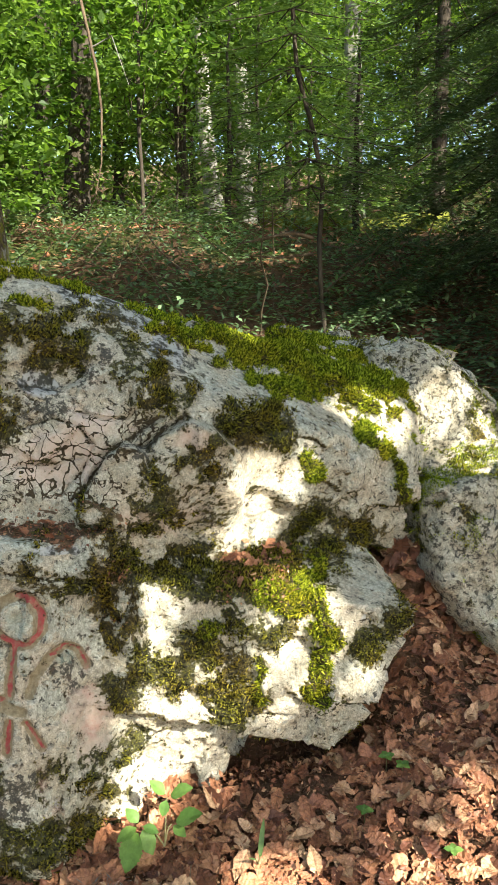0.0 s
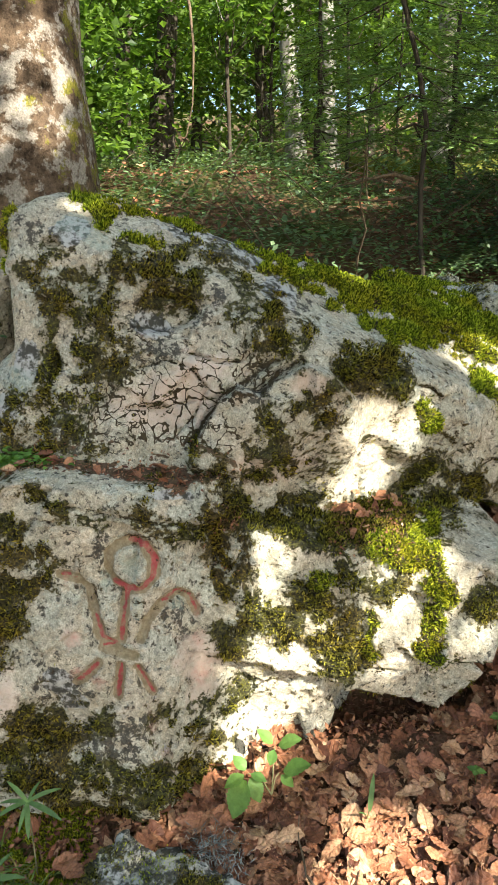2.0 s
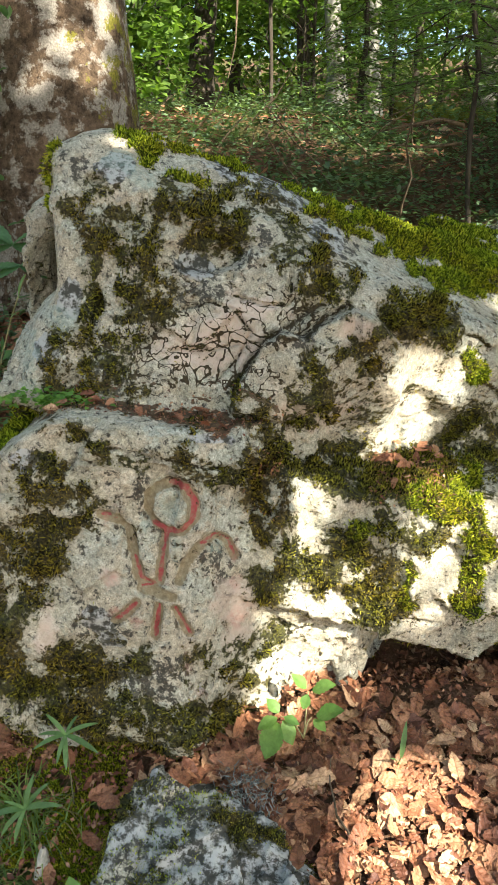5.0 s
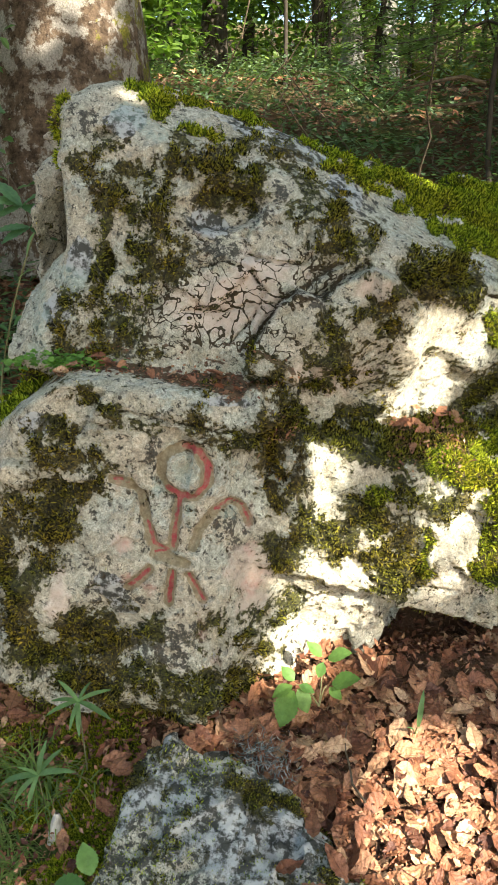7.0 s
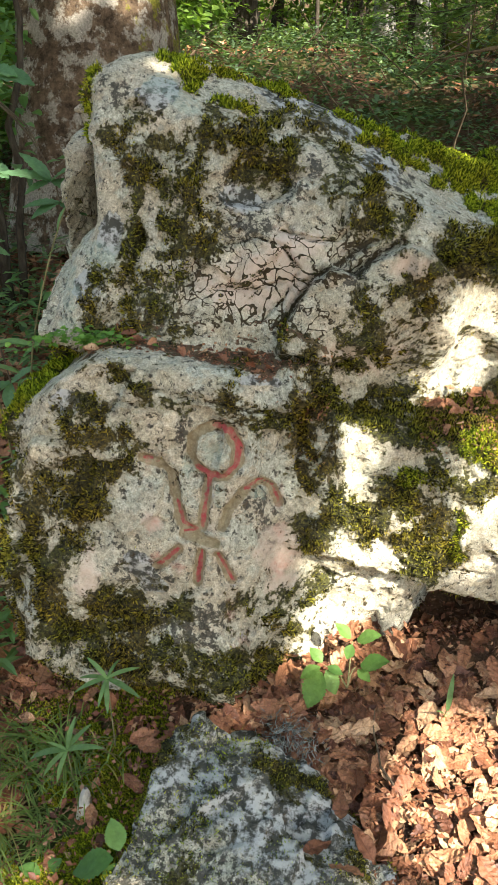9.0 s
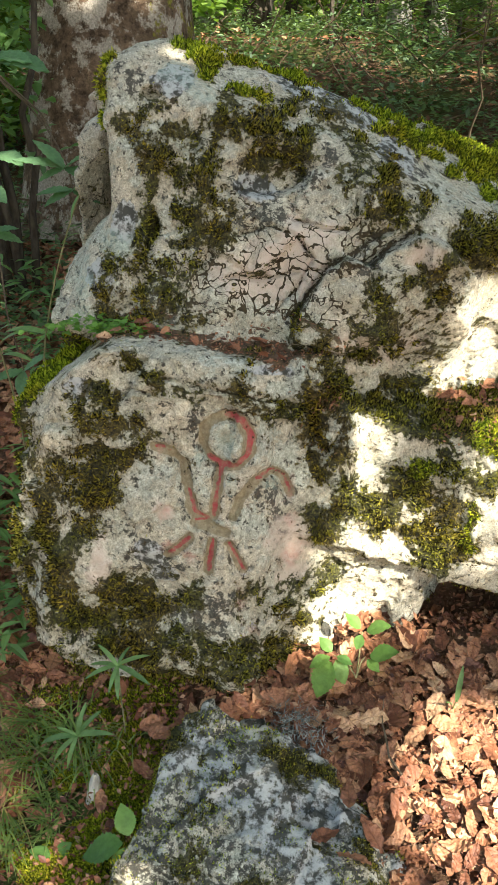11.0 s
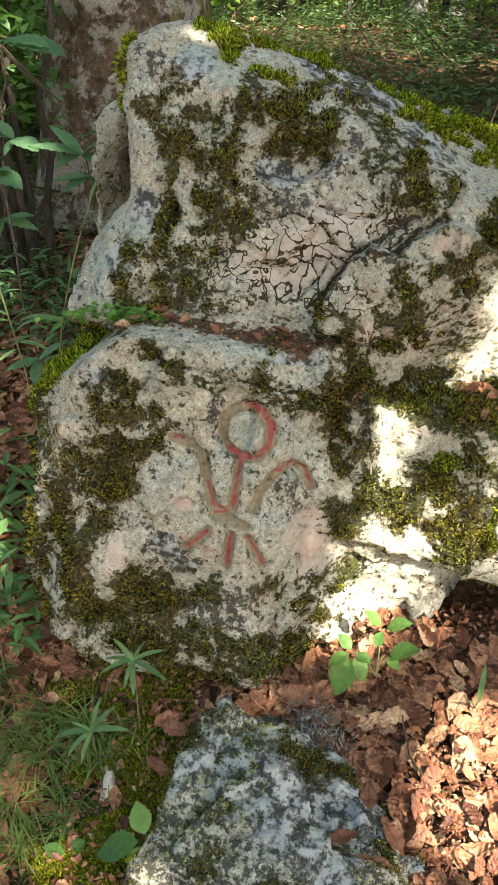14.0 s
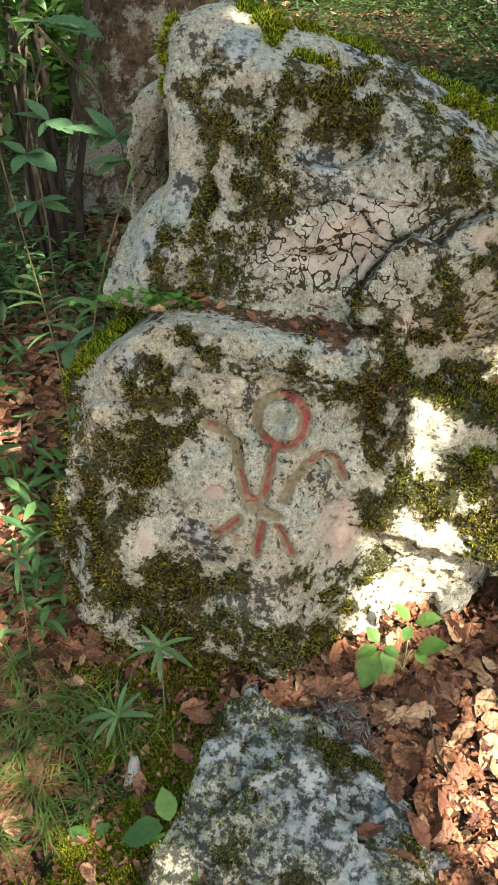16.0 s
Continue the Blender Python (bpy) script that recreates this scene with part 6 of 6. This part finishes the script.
SPRAYS = [((-1.262, 2.62, 1.172), [(-1.396, 2.55, 1.215), (-1.343, 2.6, 1.265), (-1.161, 2.6, 1.24), (-1.128, 2.58, 1.151), (-1.325, 2.55, 1.146)]),
    ((-1.208, 2.55, 1.112), [(-1.308, 2.5, 1.113), (-1.279, 2.48, 1.079), (-1.133, 2.52, 1.124), (-1.091, 2.55, 1.18), (-1.105, 2.5, 1.095)]),
    ((-1.526, 2.7, 1.211), [(-1.616, 2.65, 1.241), (-1.543, 2.65, 1.168), (-1.402, 2.6, 1.199), (-1.601, 2.7, 1.284)]), ((-1.598, 2.8, 1.504),
    [(-1.67, 2.75, 1.506), (-1.514, 2.75, 1.504), (-1.396, 2.7, 1.512), (-1.341, 2.7, 1.495)]), ((-1.56, 2.6, 1.109), [(-1.635, 2.6, 1.156), (-1.475,
    2.55, 1.136), (-1.415, 2.5, 1.095), (-1.557, 2.5, 1.071)]), ((-1.479, 2.5, 0.976), [(-1.568, 2.45, 0.95), (-1.505, 2.45, 0.912), (-1.383, 2.5,
    1.007), (-1.366, 2.5, 0.966)]), ((-1.194, 2.1, 0.656), [(-1.269, 2.05, 0.645), (-1.126, 2.1, 0.717), (-1.19, 2.05, 0.598)])]

# the leafy shrub between the boulder and the old tree
shrub = thing("shrub", "dark many-stemmed shrub with broad green leaves", "shrub")
sz = float(hill(-1.72, 3.25))
rs = np.random.default_rng(14)
tops = []
for k in range(9):
    a = rs.uniform(0, 6.28)
    top = np.array([-1.98 + 0.4 * math.cos(a), 3.25 + 0.35 * math.sin(a), sz + rs.uniform(1.6, 2.8)])
    path = stem_path((-1.78 + 0.09 * math.cos(a), 3.25 + 0.05 * math.sin(a), sz - 0.05), top, 0.035, 12, 40 + k)
    child("stem", mesh_of("stem", *tube(path, np.linspace(rs.uniform(0.010, 0.028), 0.004, 12), 8, 0.3, k), BARK_DARK), shrub)
    tops.append(path)
for end, tips in SPRAYS:
    s = tops[0][5]
    twig = child("twig", mesh_of("twig", *tube(stem_path(s, end, 0.02, 8, int(end[2] * 90)), np.linspace(0.006, 0.002, 8), 5), TWIG), shrub)
    for tip in tips:
        set_leaf(twig, broad, end, tip)
n = 4200
k, u = rs.integers(0, 9, n), rs.uniform(0.35, 1, n)
base = np.stack([np.array([np.interp(b, np.linspace(0, 1, 12), tops[a][:, c]) for a, b in zip(k, u)]) for c in range(3)], 1)
p = base + rs.normal(0, 1, (n, 3)) * np.array([0.26, 0.22, 0.10])
m = (p[:, 0] < -1.62) | (p[:, 2] < 1.28)
p = p[m]
n = len(p)
L = rs.uniform(0.05, 0.09, n)
v, f = blades(p, dirs(n, 0.35, rs), np.tile([0, 0, 1.0], (n, 1)) + rs.normal(0, 0.25, (n, 3)), L, L * 0.5)
child("foliage", mesh_of("foliage", v, f, SHRUB, False), shrub, "dark green leaves", "stuff")
# low leafy plants on the slope left of the boulder
n = 3200
x, y = rs.uniform(-2.2, -1.12, n), rs.uniform(1.75, 3.1, n)
m = fbm(np.stack([x, y, 0 * x], 1), 3.0, 2, 9) > -0.05
x, y = x[m], y[m]
p = np.stack([x, y, hill(x, y) + 0.03 + 0.22 * rs.uniform(0, 1, len(x)) ** 1.6], 1)
L = rs.uniform(0.04, 0.10, len(x))
v, f = blades(p, dirs(len(x), 0.4, rs), np.tile([0, 0, 1.0], (len(x), 1)) + rs.normal(0, 0.25, (len(x), 3)), L, L * 0.28)
tagged(new("low_plants", mesh_of("low_plants", v, f, SHRUB, False)), "low leafy woodland plants beside the boulder", "plants", kind="stuff")


def sedge(label, x, y, blades_n, reach, seed, material=None):
    """A tuft of arching grass."""
    r = np.random.default_rng(seed)
    ob = thing("grass_tuft", label, "grass", "grass tufts")
    z = float(hill(x, y))
    parts = []
    for i in range(blades_n):
        a, ln = r.uniform(0, 6.28), reach * r.uniform(0.5, 1.2)
        d = np.array([math.cos(a), math.sin(a), 0])
        s = np.linspace(0, 1, 7)[:, None]
        q = np.array([x, y, z]) + r.normal(0, 0.018, 3) * [1, 1, 0] + d * ln * 0.75 * s ** 1.3 + np.array([0, 0, 1]) * ln * (0.9 * s - 0.75 * s * s)
        side = np.cross(d, [0, 0, 1.0]) * 0.0022 * (1 - s ** 2 * 0.9)
        v = np.concatenate([q - side, q + side])
        j = np.arange(6)
        parts.append((v, np.stack([j, j + 1, j + 8, j + 7], 1)))
    child("grass", mesh_of("grass", *join(parts), material or GRASS), ob, kind="stuff")
    return ob


for i, (x, y, n, reach) in enumerate([(-0.88, 1.60, 90, 0.20), (-0.96, 1.56, 70, 0.18), (-0.82, 1.52, 50, 0.15), (-1.02, 1.66, 50, 0.16), (-0.90, 1.46, 40, 0.14),
                                      (-1.08, 1.50, 70, 0.2), (-0.74, 1.56, 26, 0.13), (-1.2, 1.72, 60, 0.18), (-1.0, 1.42, 60, 0.17), (-1.12, 1.6, 70, 0.2), (-0.95, 1.34, 60, 0.14), (-0.86, 1.40, 50, 0.12), (-1.05, 1.30, 60, 0.16), (-1.15, 1.42, 60, 0.18)]):
    sedge("tuft of thin arching green grass", x, y, n, reach, 70 + i)
DRY = leaf_material("dry_grass_blade", (0.20, 0.17, 0.05), (0.42, 0.36, 0.14), 0.35)
for i, (x, y, n, reach) in enumerate([(-0.98, 1.45, 22, 0.22), (-1.05, 1.58, 18, 0.24), (-0.80, 1.58, 10, 0.18)]):
    sedge("tuft of yellowed dry grass among green blades", x, y, n, reach, 170 + i, DRY)
# moss carpet beside the low rock
n = 120000
x, y = rs.normal(-0.83, 0.14, n), rs.normal(1.47, 0.17, n)
p = on_ground(x, y, 0.0) + np.stack([0 * x, 0 * x, 0.022 * np.clip(fbm(np.stack([x, y, 0 * x], 1), 9, 2, 3) + 0.4, 0, 1)], 1)
m = (fbm(np.stack([x, y, 0 * x], 1), 6, 3, 4) > -0.22) & (x < -0.63) & (x > -0.97 - 0.25 * (y - 1.4) + 0.05 * rs.normal(size=len(x)))
p = p[m]
L = rs.uniform(0.006, 0.013, len(p))
v, f = flakes(p, dirs(len(p), 1, rs) + np.array([0, -0.3, 1.4]), dirs(len(p), 1, rs), L, L * 0.26)
child("moss_carpet", mesh_of("moss_carpet", v, f, MOSS, False), ground, "green moss carpet", "stuff")
# small fresh herbs on the ledge
n = 230
x = rs.normal(-0.86, 0.075, n)
p = np.stack([x, rs.uniform(1.80, 1.90, n), 0.845 - 0.35 * np.clip(-0.93 - x, 0, 1) + rs.uniform(0, 0.03, n)], 1)
L = rs.uniform(0.012, 0.024, n)
v, f = blades(p, dirs(n, 0.3, rs), np.tile([0, -0.3, 1.0], (n, 1)) + rs.normal(0, 0.25, (n, 3)), L, L * 0.9)
child("ledge_herb", mesh_of("ledge_herb", v, f, HERB, False), boulder, "small fresh green herbs on the ledge", "stuff")
# grey lichen tuft and a few twigs on the litter
n = 700
p = on_ground(rs.normal(-0.33, 0.035, n), rs.normal(1.62, 0.03, n), rs.uniform(0.02, 0.05, n))
L = rs.uniform(0.012, 0.03, n)
v, f = flakes(p, dirs(n, 1, rs), dirs(n, 1, rs), L, L * 0.12)
gl = Nodes("grey_lichen")
child("lichen_tuft", mesh_of("lichen_tuft", v, f, gl.finish(gl.ramp(gl.geo.outputs["Random Per Island"], (0.0, (0.10, 0.10, 0.09)), (1.0, (0.36, 0.37, 0.33))), 0.9), False),
      ground, "grey wiry lichen", "stuff")
twigs = thing("twig", "thin dark twig on the fallen leaves", "twig")
child("stick", mesh_of("stick", *tube(stem_path((-0.09, 1.54, -0.03), (-0.14, 1.71, 0.03), 0.012, 8, 2), np.linspace(0.003, 0.0015, 8), 6), TWIG), twigs)
# a pale stone in the moss, a lone grass blade and seedlings in the litter
stone = thing("stone", "small pale upright stone in the moss", "stone")
v, q = tube([(-0.778, 1.45, -0.21), (-0.777, 1.45, -0.18), (-0.775, 1.452, -0.14), (-0.772, 1.455, -0.10), (-0.771, 1.456, -0.086)], [0.019, 0.021, 0.018, 0.013, 0.005], 12)
child("rock_body", mesh_of("rock_body", v + 0.005 * np.stack([fbm(v, 40, 2, 1), fbm(v, 40, 2, 2), fbm(v, 40, 2, 3)], 1), q,
                           bark_material("pale_stone", (0.34, 0.30, 0.24), (0.60, 0.56, 0.48), 0.0, 60)), stone)
blade = thing("grass_sprig", "single upright green grass blade in the leaves", "grass")
stem = stalk(blade, [(0.02, 1.735, 0.0), (0.027, 1.72, 0.05)], 0.0018, 0.0014)
set_leaf(stem, lance, (0.027, 1.72, 0.045), (0.034, 1.74, 0.125))
set_leaf(stem, lance, (0.024, 1.725, 0.02), (0.01, 1.70, 0.065))
for x, y in ((0.504, 1.75), (0.379, 2.0), (0.42, 1.98), (0.30, 1.86)):
    z = float(hill(x, y))
    seedling = thing("seedling", "tiny green seedling in the brown leaves", "plant", "seedlings in the litter")
    stem = stalk(seedling, [(x, y, z - 0.01), (x, y - 0.003, z + 0.055)], 0.0012, 0.0009)
    for k in range(4):
        a = k * 1.6 + x * 9
        set_leaf(stem, toothed, (x, y - 0.003, z + 0.055), (x + 0.024 * math.cos(a), y - 0.003 + 0.024 * math.sin(a), z + 0.06))
